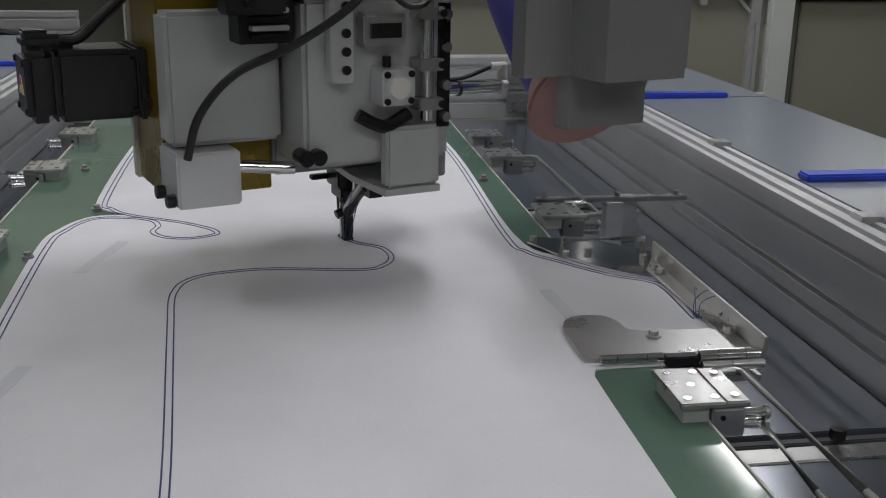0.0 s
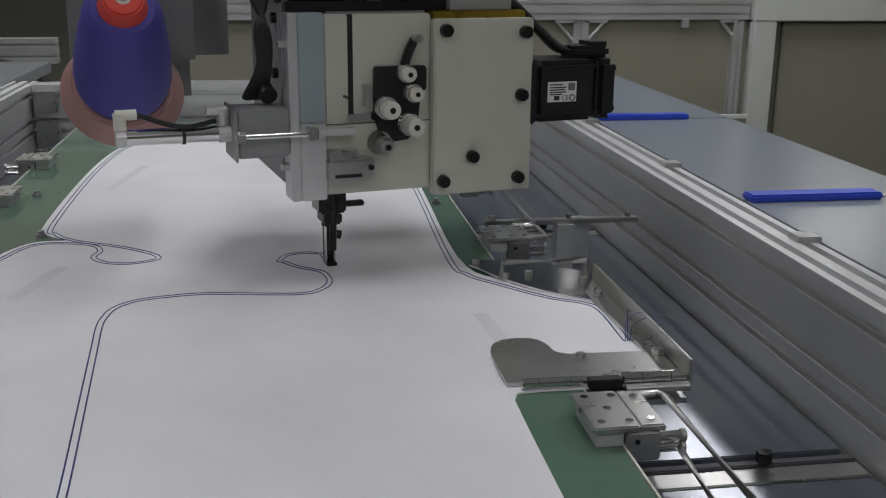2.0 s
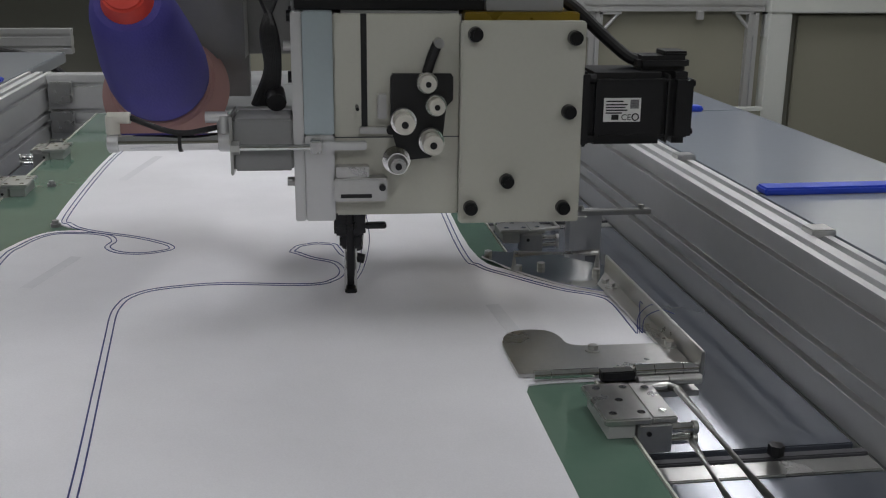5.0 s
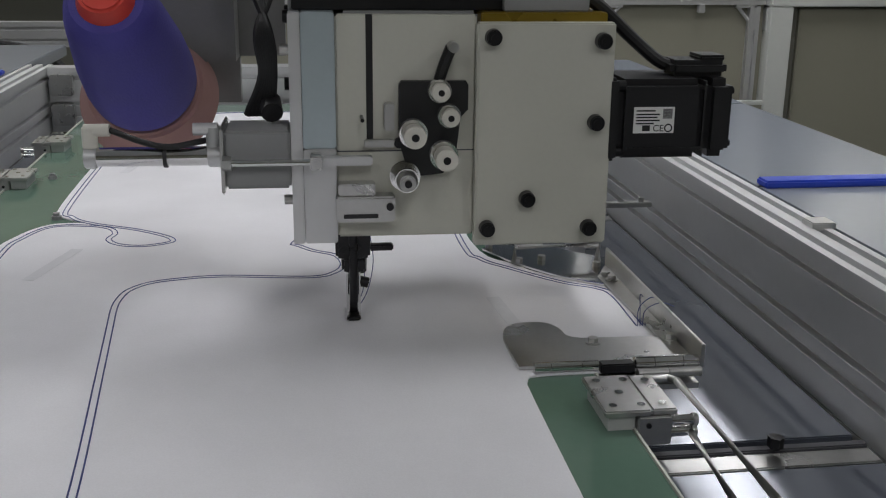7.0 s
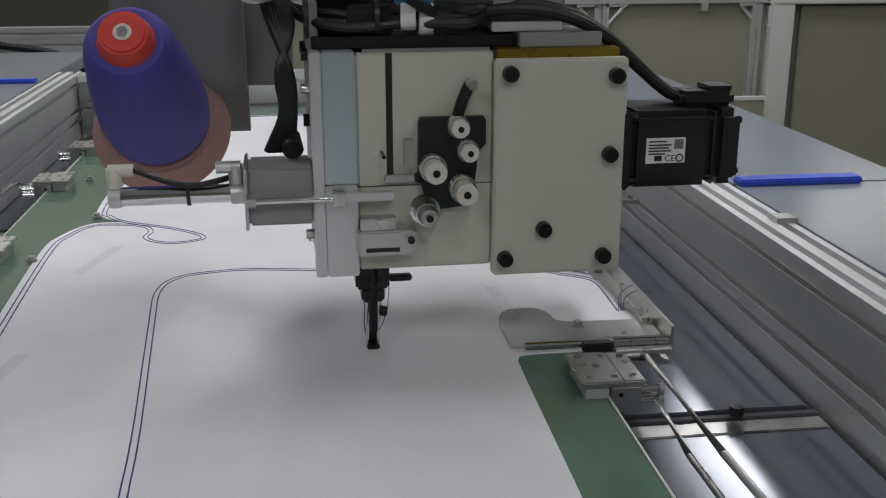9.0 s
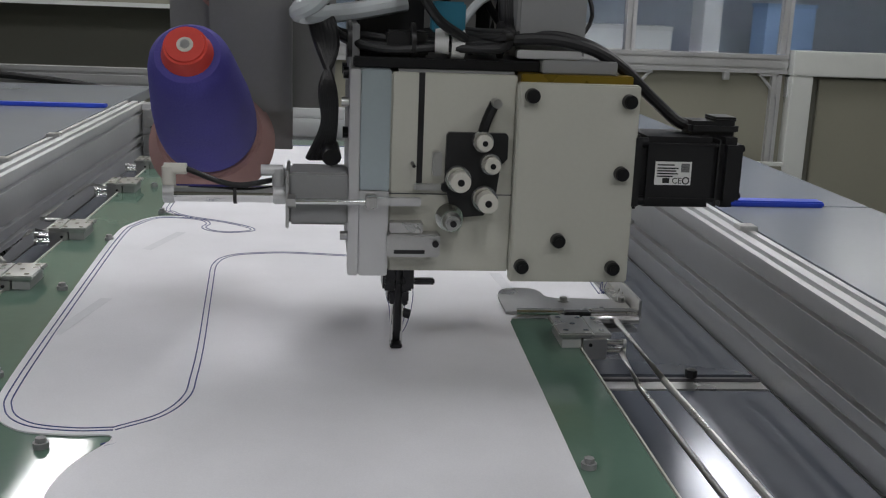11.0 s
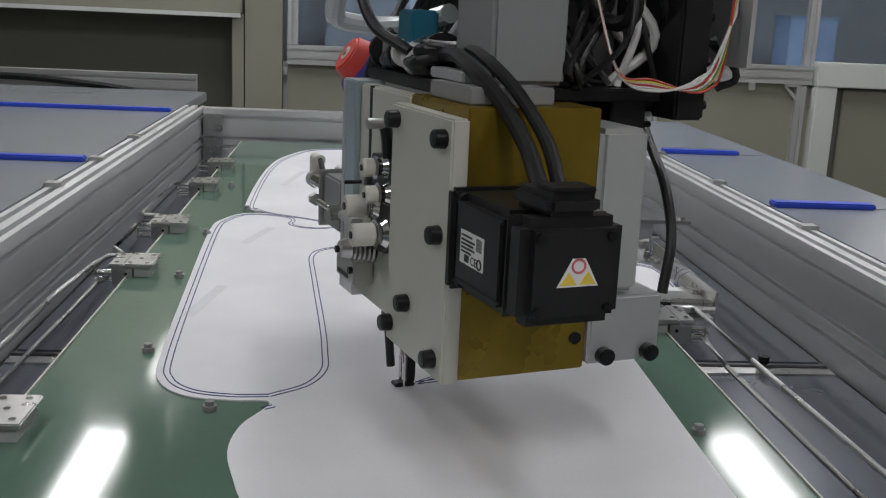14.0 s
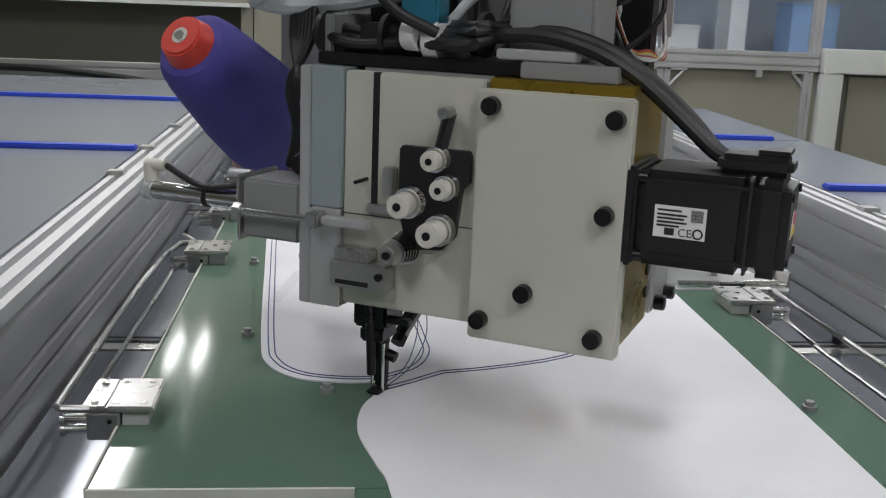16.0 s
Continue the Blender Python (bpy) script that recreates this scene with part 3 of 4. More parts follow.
corner_guard()
arm = base("stop_arm", 0.53, 0.786, 0, "grey steel stop arm reaching over the bed", "arm")
part("bar", B(-0.085, 0.1, -0.006, 0.006, 0.0, 0.006, bevel=0.001), STEEL, arm)
for x in (-0.075, 0.015, 0.088):
    part("bolt", R((x, 0, 0.006), (x, 0, 0.011), 0.0038, seg=6), STEEL, arm)
bar("post", profile(0.02, 0.02, []), (0.0, -0.01, -0.0545), (0, 0, 1), (1, 0, 0), (0, 1, 0), 0.0545, ALU, arm)
bar("post", profile(0.02, 0.02, []), (0.025, 0.012, -0.0545), (0, 0, 1), (1, 0, 0), (0, 1, 0), 0.0545, ALU, arm)

# ---- the sewing head: the foot's contact with the cloth is its origin ----
head = tagged(new("sewing_head"), "cream robotic sewing head with servo motor and thread cone", "sewing machine")


def lettering(text, size, m, mat, parent, name="lettering"):
    cu = bpy.data.curves.new(name, "FONT")
    cu.body, cu.size, cu.extrude = text, size, 0.0001
    ob = bpy.data.objects.new(name, cu)
    me = bpy.data.meshes.new_from_object(ob)
    me.materials.append(mat)
    o = new(name, me)
    o.parent, o.matrix_basis = parent, m
    return o


FITM = Matrix(((0.929, 0, 0, 0.003), (0, 1, 0, -0.0165), (0, 0, 0.936, 0.0174), (0, 0, 0, 1)))


def size_housing(ob):
    """Sizes of the housing against the needle."""
    b = ob.matrix_basis
    if ob.data and b == Matrix.Identity(4):
        ob.data.transform(FITM)
    else:
        ob.location = FITM @ ob.location


def head_body():
    H = head
    # front plates
    part("needle_plate", B(-0.0163, 0.097, -0.026, -0.012, 0.07, 0.25, bevel=0.0015), CREAM, H, "cream front plate")
    part("slot", B(0.0080, 0.0134, -0.0264, -0.02, 0.15, 0.2502), BLACK, H, "black vertical slot")
    part("seam_line", B(-0.0163, 0.097, -0.0262, -0.02, 0.1415, 0.1425), ALU_DARK, H)
    cov = part("cover_plate", B(0.096, 0.208, -0.038, -0.026, 0.0635, 0.245, bevel=0.0015), CREAM, H, "thick cream cover plate")
    for x, z in ((0.108, 0.234), (0.197, 0.231), (0.194, 0.166), (0.139, 0.1035), (0.106, 0.079), (0.192, 0.078)):
        bm = R((x, -0.038, z), (x, -0.0465, z), 0.0068, 0.0062, seg=20, bevel=0.0008)
        rod(bm, (x, -0.0468, z), (x, -0.0458, z), 0.0033, seg=6)
        part("cap_screw", bm, BLACKMET, cov, "black socket head screw")
    part("body", B(-0.012, 0.1, -0.012, 0.075, 0.078, 0.252, bevel=0.003), GREY, H, "grey cast body")
    # slide at the left
    part("slide_strip", B(-0.0432, -0.0167, -0.03, -0.004, 0.145, 0.252, bevel=0.001), PALE, H, "pale blue-grey slide strip")
    part("slide_foot", B(-0.0432, -0.0167, -0.03, -0.004, 0.066, 0.1445, bevel=0.001), ALU, H)
    part("slide_rail", B(-0.053, -0.0436, -0.03, 0.0, 0.066, 0.252, bevel=0.001), ALU, H)
    for z in (0.1, 0.222):
        part("stop_screw", R((-0.053, -0.015, z), (-0.06, -0.015, z), 0.0042, seg=12), STEEL, H)
    # side plate with bolts
    sp = part("side_plate", B(-0.053, -0.044, 0.002, 0.14, 0.078, 0.29, bevel=0.0015), GREY, H, "grey side plate")
    for y, z in ((0.02, 0.245), (0.02, 0.19), (0.075, 0.245), (0.12, 0.11)):
        part("side_screw", R((-0.053, y, z), (-0.058, y, z), 0.0055, seg=16), BLACKMET, sp)
    part("arm_casting", B(-0.245, -0.0622, 0.185, 0.3, 0.14, 0.5, bevel=0.048), DARKGREY, H, "rounded grey arm casting")
    part("rear_block", B(-0.05, 0.098, 0.0752, 0.15, 0.1, 0.25, bevel=0.004), PLATEGREY, H)
    # yellow bracket and things behind it
    part("bracket", B(0.1002, 0.204, -0.0258, 0.068, 0.0645, 0.252, bevel=0.001), GOLD, H, "yellow chromated bracket")
    part("bracket_cap", B(0.12, 0.19, -0.02, 0.04, 0.2522, 0.264, bevel=0.001), GREY, H)
    part("rear_plate", B(0.102, 0.207, 0.0684, 0.105, 0.12, 0.238, bevel=0.004), PLATEGREY, H, "light grey rear plate")
    lb = part("lower_block", B(0.15, 0.2085, 0.0684, 0.125, 0.068, 0.118, bevel=0.002), ALU, H, "aluminium lower block")
    for y in (0.08, 0.115):
        part("cap_screw", R((0.2086, y, 0.075), (0.217, y, 0.075), 0.0062, seg=18, bevel=0.0008), BLACKMET, lb)
    for z in (0.088, 0.106):
        part("hole", R((0.2035, 0.06, z), (0.2056, 0.06, z), 0.0045, seg=16), BLACKMET, lb)


def rear_works():
    """Valves, compact cylinder and links on the back of the head."""
    H = head
    cy = part("compact_cylinder", B(0.001, 0.034, 0.1502, 0.176, 0.157, 0.19, bevel=0.0015), ALU, H, "bright square air cylinder")
    part("bore_ring", R((0.0175, 0.1761, 0.1735), (0.0175, 0.179, 0.1735), 0.0098, seg=24), IVORY, cy)
    for x in (0.0055, 0.0295):
        for z in (0.1615, 0.1855):
            part("cylinder_screw", R((x, 0.176, z), (x, 0.1775, z), 0.0032, seg=10), BLACKMET, cy)
    part("port", R((0.022, 0.16, 0.1902), (0.022, 0.16, 0.2), 0.004, seg=12), BLACKMET, cy)
    ln = part("link_block", B(0.056, 0.078, 0.1502, 0.164, 0.178, 0.256, bevel=0.001), ALU, H, "bright link block")
    for z in (0.19, 0.206, 0.222, 0.245):
        part("link_screw", R((0.064, 0.164, z), (0.064, 0.167, z), 0.0042, seg=12), BLACKMET, ln)
    part("valve_plate", B(0.1, 0.15, 0.1065, 0.135, 0.212, 0.262, bevel=0.001), BLACK, H, "black valve stack")
    for k in range(6):
        part("valve", B(0.108, 0.142, 0.135, 0.146, 0.2165 + 0.0075 * k, 0.221 + 0.0075 * k, bevel=0.0008), ALU if k % 2 else BLACKMET, H)
    part("guide_rod", R((-0.018, 0.162, 0.14), (-0.018, 0.162, 0.262), 0.0062, seg=18), CHROME, H)
    for z in (0.15, 0.186, 0.232):
        part("rod_clamp", B(-0.031, -0.006, 0.1502, 0.172, z, z + 0.011, bevel=0.001), STEEL, H)
        part("clamp_screw", R((-0.028, 0.172, z + 0.0055), (-0.028, 0.175, z + 0.0055), 0.0036, seg=10), BLACKMET, H)
    part("dark_slot", B(-0.048, -0.036, 0.1502, 0.153, 0.13, 0.245), BLACKMET, H)
    for z in (0.14, 0.17, 0.205, 0.235):
        part("side_nut", R((-0.042, 0.153, z), (-0.042, 0.159, z), 0.005, seg=6), STEEL, H)
    part("lever", hose(bmesh.new(), [(0.05, 0.157, 0.148), (0.036, 0.16, 0.14), (0.02, 0.158, 0.136), (-0.002, 0.157, 0.146)], 0.0065, seg=8), BLACKMET, H, "black lever")
    part("upper_block", B(0.006, 0.048, 0.1502, 0.168, 0.21, 0.238, bevel=0.002), STEEL, H)
    part("upper_slot", B(0.012, 0.042, 0.1682, 0.17, 0.217, 0.23), BLACKMET, H)
    part("needle_casting", slab(bmesh.new(), [(-0.032, 0.012, 0), (0.02, 0.012, 0), (0.03, 0.1, 0), (0.026, 0.165, 0), (-0.032, 0.165, 0)], 0.071, 0.0775), PLATEGREY, H, "grey cast foot")
    part("casting_wall", B(-0.032, 0.024, 0.1502, 0.165, 0.0776, 0.135, bevel=0.003), PLATEGREY, H)
    for x in (0.1, 0.088):
        part("dark_knob", R((x, 0.14, 0.112), (x, 0.16, 0.112), 0.0075, seg=16, bevel=0.001), BLACKMET, H)
    part("air_rod", R((0.149, 0.1, 0.098), (0.095, 0.115, 0.094), 0.006, seg=16), CHROME, H)
    part("rear_hose", hose(bmesh.new(), [(0.2, 0.13, 0.115), (0.19, 0.14, 0.155), (0.16, 0.15, 0.19), (0.11, 0.166, 0.215), (0.06, 0.178, 0.25), (0.04, 0.17, 0.28)], 0.0038), BLACK, H, "black air hose")
    part("loop_hose", hose(bmesh.new(), [(0.03, 0.17, 0.262), (0.012, 0.182, 0.245), (-0.008, 0.182, 0.25), (-0.014, 0.17, 0.27)], 0.0026), BLACK, H)


def tension_unit():
    H = head
    out = [(0.034, 0.196), (0.036, 0.199), (0.088, 0.199), (0.09, 0.196), (0.09, 0.176), (0.084, 0.17), (0.08, 0.135), (0.07, 0.124), (0.05, 0.122), (0.04, 0.13), (0.034, 0.15)]
    bm = slab(bmesh.new(), [(x, z) for x, z in out], 0, 0.006)
    bmesh.ops.transform(bm, matrix=Matrix(((1, 0, 0, 0), (0, 0, -1, -0.026), (0, 1, 0, 0), (0, 0, 0, 1))), verts=bm.verts)
    tu = part("tension_bracket", bm, BLACK, H, "black thread tension bracket")
    for x, z, r, ln, k in ((0.066, 0.192, 0.0085, 0.018, 0), (0.074, 0.172, 0.0085, 0.018, 0), (0.045, 0.158, 0.0105, 0.024, 1), (0.07, 0.14, 0.0105, 0.026, 1)):
        part("tension_disc", R((x, -0.032, z), (x, -0.036, z), r * 1.1, r * 0.8, seg=28), CHROME, tu)
        part("tension_disc", R((x, -0.0365, z), (x, -0.04, z), r * 0.8, r * 1.1, seg=28), CHROME, tu)
        kb = part("knob", R((x, -0.041, z), (x, -0.032 - ln, z), r * 0.86, seg=22, bevel=0.001), IVORY, tu, "ivory tension knob")
        part("knob_slot", R((x, -0.0318 - ln, z), (x, -0.0328 - ln, z), r * 0.3, seg=12), BLACKMET, kb)
    x, z = 0.039, 0.122
    for k in range(6):
        part("spring_turn", R((x, -0.029 - 0.0035 * k, z), (x, -0.0308 - 0.0035 * k, z), 0.0128 - 0.0006 * k, seg=28), CHROME, tu)
    part("spring_nut", R((x, -0.049, z), (x, -0.058, z), 0.009, 0.0065, seg=20, bevel=0.001), STEEL, tu)
    part("spring_stud", R((x, -0.058, z), (x, -0.0605, z), 0.003, seg=10), BLACKMET, tu)
    ar = part("take_up_arm", hose(bmesh.new(), [(0.066, -0.03, 0.198), (0.07, -0.032, 0.212), (0.075, -0.036, 0.226)], 0.0048, seg=8), BLACK, tu, "black take-up arm")
    part("arm_screw", R((0.0755, -0.036, 0.227), (0.0755, -0.05, 0.227), 0.0042, seg=14), STEEL, ar)
    part("guide_bar", B(0.006, 0.031, -0.032, -0.026, 0.146, 0.152, bevel=0.001), STEEL, H)
    part("guide_screw", R((0.034, -0.026, 0.149), (0.034, -0.032, 0.149), 0.004, seg=12), BLACKMET, H)
    part("upper_guide", B(0.022, 0.03, -0.036, -0.026, 0.16, 0.182, bevel=0.001), STEEL, H)
    part("pin", R((0.004, -0.026, 0.17), (0.004, -0.044, 0.17), 0.0016, seg=8), BLACKMET, H)
    gb = part("guard_bracket", B(-0.018, 0.03, -0.043, -0.026, 0.087, 0.108, bevel=0.0015), STEEL, H, "bright thread guard bracket")
    part("guard_slot", B(-0.012, 0.016, -0.0436, -0.04, 0.0905, 0.094), BLACK, gb)
    part("guard_top", B(-0.016, 0.014, -0.04, -0.026, 0.108, 0.118, bevel=0.001), STEEL, gb)
    part("guard_screw", R((0.0255, -0.043, 0.1), (0.0255, -0.046, 0.1), 0.003, seg=12), BLACKMET, gb)


def needle_unit():
    H = head
    part("holder", B(-0.0142, 0.0135, -0.02, 0.012, 0.058, 0.094, bevel=0.002), BLACKMET, H, "black needle bar holder")
    part("holder_tab", B(0.013, 0.032, -0.02, -0.012, 0.064, 0.069, bevel=0.001), BLACKMET, H)
    part("lower_holder", B(-0.0095, 0.0095, -0.018, 0.010, 0.046, 0.058, bevel=0.002), BLACKMET, H)
    part("needle_bar", R((0, -0.0145, 0.020), (0, -0.0205, 0.082), 0.0036, seg=16), BLACKMET, H, "dark needle bar")
    part("collar", R((0, 0, 0.042), (0, 0, 0.054), 0.0075, seg=18), BLACKMET, H)
    part("presser_bar", B(-0.0052, 0.0052, -0.001, 0.006, 0.008, 0.056, bevel=0.001), BLACKMET, H)
    for x in (-0.0045, 0.0045):
        part("needle", R((x, -0.004, 0.002), (x, -0.004, 0.09), 0.0014, seg=10), CHROME, H)
    part("foot", B(-0.0055, 0.0055, -0.012, 0.006, 0.0017, 0.005, bevel=0.001), BLACKMET, H, "black presser foot")
    part("foot_heel", B(-0.0045, 0.0045, 0.0, 0.006, 0.0045, 0.012, bevel=0.001), BLACKMET, H)
    part("foot_screw", R((0.0055, 0.002, 0.032), (0.0125, 0.002, 0.03), 0.0045, seg=12), BLACKMET, H)
    bm = hose(bmesh.new(), [(0.01, 0.075, 0.075), (0.008, 0.045, 0.06), (0.006, 0.018, 0.036)], 0.006, seg=8)
    box(bm, 0.0, 0.013, 0.05, 0.085, 0.066, 0.082)
    part("trimmer", bm, BLACKMET, H, "dark thread trimmer arm")
    part("trimmer_rod", R((0.018, 0.08, 0.08), (0.01, 0.022, 0.042), 0.0025, seg=8), STEEL, H)
    part("second_bar", R((-0.002, 0.02, 0.05), (-0.002, 0.02, 0.09), 0.004, seg=14), CHROME, H)
    for s in (-0.004, 0.004):
        part("thread", hose(bmesh.new(), [(0.012 + s, 0.05, 0.062), (0.015 + s, 0.044, 0.036), (0.011 + s / 2, 0.028, 0.014), (s / 2, 0.01, 0.0022)], 0.0004, seg=5), THREAD, H)


def cylinder_unit():
    H = head
    z, y = 0.136, -0.03
    part("cylinder_mount", B(-0.106, -0.0535, -0.03, 0.02, 0.113, 0.16, bevel=0.002), GREY, H, "grey cylinder mount")
    part("mount_flange", B(-0.109, -0.1062, -0.034, 0.022, 0.11, 0.163, bevel=0.001), STEEL, H)
    cy = part("air_cylinder", R((-0.209, y + 0.022, z), (-0.121, y + 0.022, z), 0.0078, seg=28), CHROME, H, "small stainless air cylinder")
    part("end_cap", R((-0.219, y + 0.022, z), (-0.209, y + 0.022, z), 0.0092, seg=24, bevel=0.001), ALU, cy)
    part("front_cap", R((-0.121, y + 0.022, z), (-0.109, y + 0.022, z), 0.0092, seg=24, bevel=0.001), ALU, cy)
    for x in (-0.214, -0.116):
        bm = R((x, y + 0.022, z + 0.008), (x, y + 0.022, z + 0.024), 0.0062, seg=14)
        s = 1 if x < -0.15 else -1
        rod(bm, (x - 0.004 * s, y + 0.022, z + 0.022), (x + 0.016 * s, y + 0.022, z + 0.022), 0.0052, seg=14)
        part("air_fitting", bm, IVORY if x < -0.15 else ALU, cy, "push-in air fitting")
    part("air_hose", hose(bmesh.new(), [(-0.198, y + 0.022, z + 0.022), (-0.17, y + 0.018, z + 0.012), (-0.15, y + 0.016, z + 0.009), (-0.128, y + 0.02, z + 0.012), (-0.112, y + 0.04, z + 0.012)], 0.0026), BLACK, cy, "thin black air hose")
    part("cable_tie", R((-0.1565, y + 0.022, z), (-0.1535, y + 0.022, z), 0.0092, seg=20), BLACK, cy)
    part("piston_rod", R((-0.105, -0.038, z), (-0.036, -0.038, z), 0.0028, seg=14), CHROME, H)
    part("rod_nut", R((-0.107, -0.038, z), (-0.1, -0.038, z), 0.006, seg=6), STEEL, H)
    part("clevis", B(-0.038, -0.028, -0.046, -0.03, z - 0.005, z + 0.0065, bevel=0.001), STEEL, H)
    part("clevis_bar", B(-0.0278, 0.012, -0.04, -0.0305, z - 0.003, z + 0.004, bevel=0.001), ALU, H)


def motor_unit():
    H = head
    y0, z0 = -0.004, 0.167
    m = part("motor", B(0.214, 0.287, y0 - 0.0325, y0 + 0.0325, z0 - 0.0325, z0 + 0.0325, bevel=0.0055), BLACK, H, "black square servo motor")
    part("flange", B(0.2045, 0.2138, y0 - 0.034, y0 + 0.034, z0 - 0.034, z0 + 0.034, bevel=0.0025), BLACK, m, "black mounting flange")
    for yy in (-0.027, 0.027):
        for zz in (-0.027, 0.027):
            part("flange_screw", R((0.2138, y0 + yy, z0 + zz), (0.22, y0 + yy, z0 + zz), 0.0046, seg=12), BLACKMET, m)
    part("groove", B(0.2868, 0.2885, y0 - 0.031, y0 + 0.031, z0 - 0.031, z0 + 0.031), INK, m)
    part("encoder", B(0.2885, 0.3128, y0 - 0.032, y0 + 0.032, z0 - 0.0325, z0 + 0.0325, bevel=0.0065), BLACK, m, "black encoder cap")
    for zz in (-0.024, 0.026):
        part("body_rib", B(0.222, 0.286, y0 - 0.0334, y0 - 0.0318, z0 + zz - 0.0012, z0 + zz + 0.0012, bevel=0.0005), BLACK, m)
    part("plug", B(0.262, 0.311, y0 - 0.018, y0 + 0.016, z0 + 0.0327, z0 + 0.046, bevel=0.004), BLACK, m, "black cable plug")
    part("plug_cap", B(0.286, 0.31, y0 - 0.016, y0 + 0.014, z0 + 0.046, z0 + 0.05, bevel=0.002), BLACK, m)
    for yy in (-0.022, 0.022):
        for zz in (-0.022, 0.022):
            part("end_screw", R((0.3128, y0 + yy, z0 + zz), (0.3148, y0 + yy, z0 + zz), 0.003, seg=10), BLACKMET, m)
    yl = y0 - 0.0326
    lb = part("label", B(0.2270, 0.2615, yl - 0.0006, yl, z0 - 0.011, z0 + 0.0105), PAPER, m, "white type label with printed data")
    for k, (xa, xb, zz) in enumerate(((0.2290, 0.2450, 0.0075), (0.2290, 0.2490, 0.0045), (0.2290, 0.2470, 0.002), (0.2290, 0.2490, -0.0005), (0.2290, 0.2440, -0.003))):
        part("print_bar", B(xa, xb, yl - 0.0009, yl - 0.0006, z0 + zz - 0.0006, z0 + zz + 0.0006), INK, lb)
    part("print_block", B(0.2515, 0.2595, yl - 0.0009, yl - 0.0006, z0 + 0.001, z0 + 0.009), material("grey print block", (0.2, 0.2, 0.2), 0.5, 0, 0.9, 900, 2400, 0), lb)
    lettering("CE", 0.0072, Matrix.Translation((0.2435, yl - 0.0007, z0 - 0.0095)) @ pose(0, 0, 0, 90), INK, lb)
    part("print_mark", B(0.2345, 0.2410, yl - 0.0009, yl - 0.0006, z0 - 0.0092, z0 - 0.0045), INK, lb)
    ring = bmesh.new()
    hose(ring, [(0.2567 + 0.003 * math.cos(a * math.pi / 8), yl - 0.0007, z0 - 0.0068 + 0.003 * math.sin(a * math.pi / 8)) for a in range(17)], 0.0006, seg=6, curved=False)
    part("print_ring", ring, INK, lb)
    # warning sign on the motor's end
    ws = part("warning_sign", prism([(-0.013, -0.008), (0.013, -0.008), (0.004, 0.009), (-0.004, 0.009)], 0.3129, 0.3134, y0 + 0.002, z0 + 0.0), PAPER, m, "white and yellow hazard sticker")
    for dy in (-0.006, 0.006):
        part("hazard", prism([(-0.0052, -0.0068), (0.0052, -0.0068), (0.0, 0.001)], 0.3134, 0.3137, y0 + 0.002 + dy, z0), YELLOW, ws, "yellow warning triangle")
    rg = bmesh.new()
    hose(rg, [(0.3135, y0 + 0.002 + 0.004 * math.cos(a * math.pi / 8), z0 + 0.0045 + 0.004 * math.sin(a * math.pi / 8)) for a in range(17)], 0.0007, seg=6, curved=False)
    part("hazard_ring", rg, PINK, ws)
    for dy, dz, r in ((0.0, 0.0, 0.0054), (0.013, 0.004, 0.0046)):
        run = [(0.278, 0, 0.041), (0.26, 0.002, 0.042), (0.234, 0.005, 0.062), (0.2, 0, 0.09), (0.165, -0.005, 0.108), (0.12, 0, 0.115), (0.06, 0.01, 0.108), (0.03, 0.03, 0.105)]
        part("motor_cable", hose(bmesh.new(), [(x, y0 + y + dy, z0 + z + (dz if k > 1 else 0)) for k, (x, y, z) in enumerate(run)], r), BLACK, H, "thick black motor cable")


def prism(outline, x0, x1, yc, zc):
    bm = slab(bmesh.new(), outline, 0, x1 - x0)
    bmesh.ops.transform(bm, matrix=Matrix(((0, 0, 1, x0), (1, 0, 0, yc), (0, 1, 0, zc), (0, 0, 0, 1))), verts=bm.verts)
    return bm


def thread_cone(px, py, pz, elev, turn, label):
    m = pose(px, py, pz, 0, 0, turn) @ pose(0, 0, 0, 90 - elev, 0, 0)
    fl = part("spool_foot", R((0, 0, -0.006), (0, 0, 0.022), 0.064, 0.05, seg=48, bevel=0.003), ROSE, head, "rose spool foot")
    fl.matrix_basis = m
    bm = bmesh.new()
    rings, N = [], 40
    prof = [(0.0, 0.016), (0.043, 0.018), (0.047, 0.028), (0.048, 0.045), (0.046, 0.08), (0.041, 0.12), (0.037, 0.15), (0.034, 0.162), (0.028, 0.17), (0.018, 0.172)]
    for r, z in prof:
        rings.append([bm.verts.new((r * math.cos(2 * math.pi * k / N), r * math.sin(2 * math.pi * k / N), z)) for k in range(N)] if r else [bm.verts.new((0, 0, z))])
    for k in range(N):
        bm.faces.new((rings[0][0], rings[1][(k + 1) % N], rings[1][k]))
    for a, b in zip(rings[1:], rings[2:]):
        for k in range(N):
            bm.faces.new((a[k], a[(k + 1) % N], b[(k + 1) % N], b[k]))
    bm.faces.new(rings[-1])
    part("thread_package", bm, BLUEVIOLET, fl, label)
    part("cone_tip", R((0, 0, 0.165), (0, 0, 0.186), 0.024, 0.018, seg=28, bevel=0.002), RED, fl, "red plastic cone tip")
    part("cone_hole", R((0, 0, 0.186), (0, 0, 0.1865), 0.007, seg=18), IVORY, fl)
    part("spindle", R((0, 0, -0.006), (0, 0, 0.188), 0.004, seg=12), STEEL, fl)


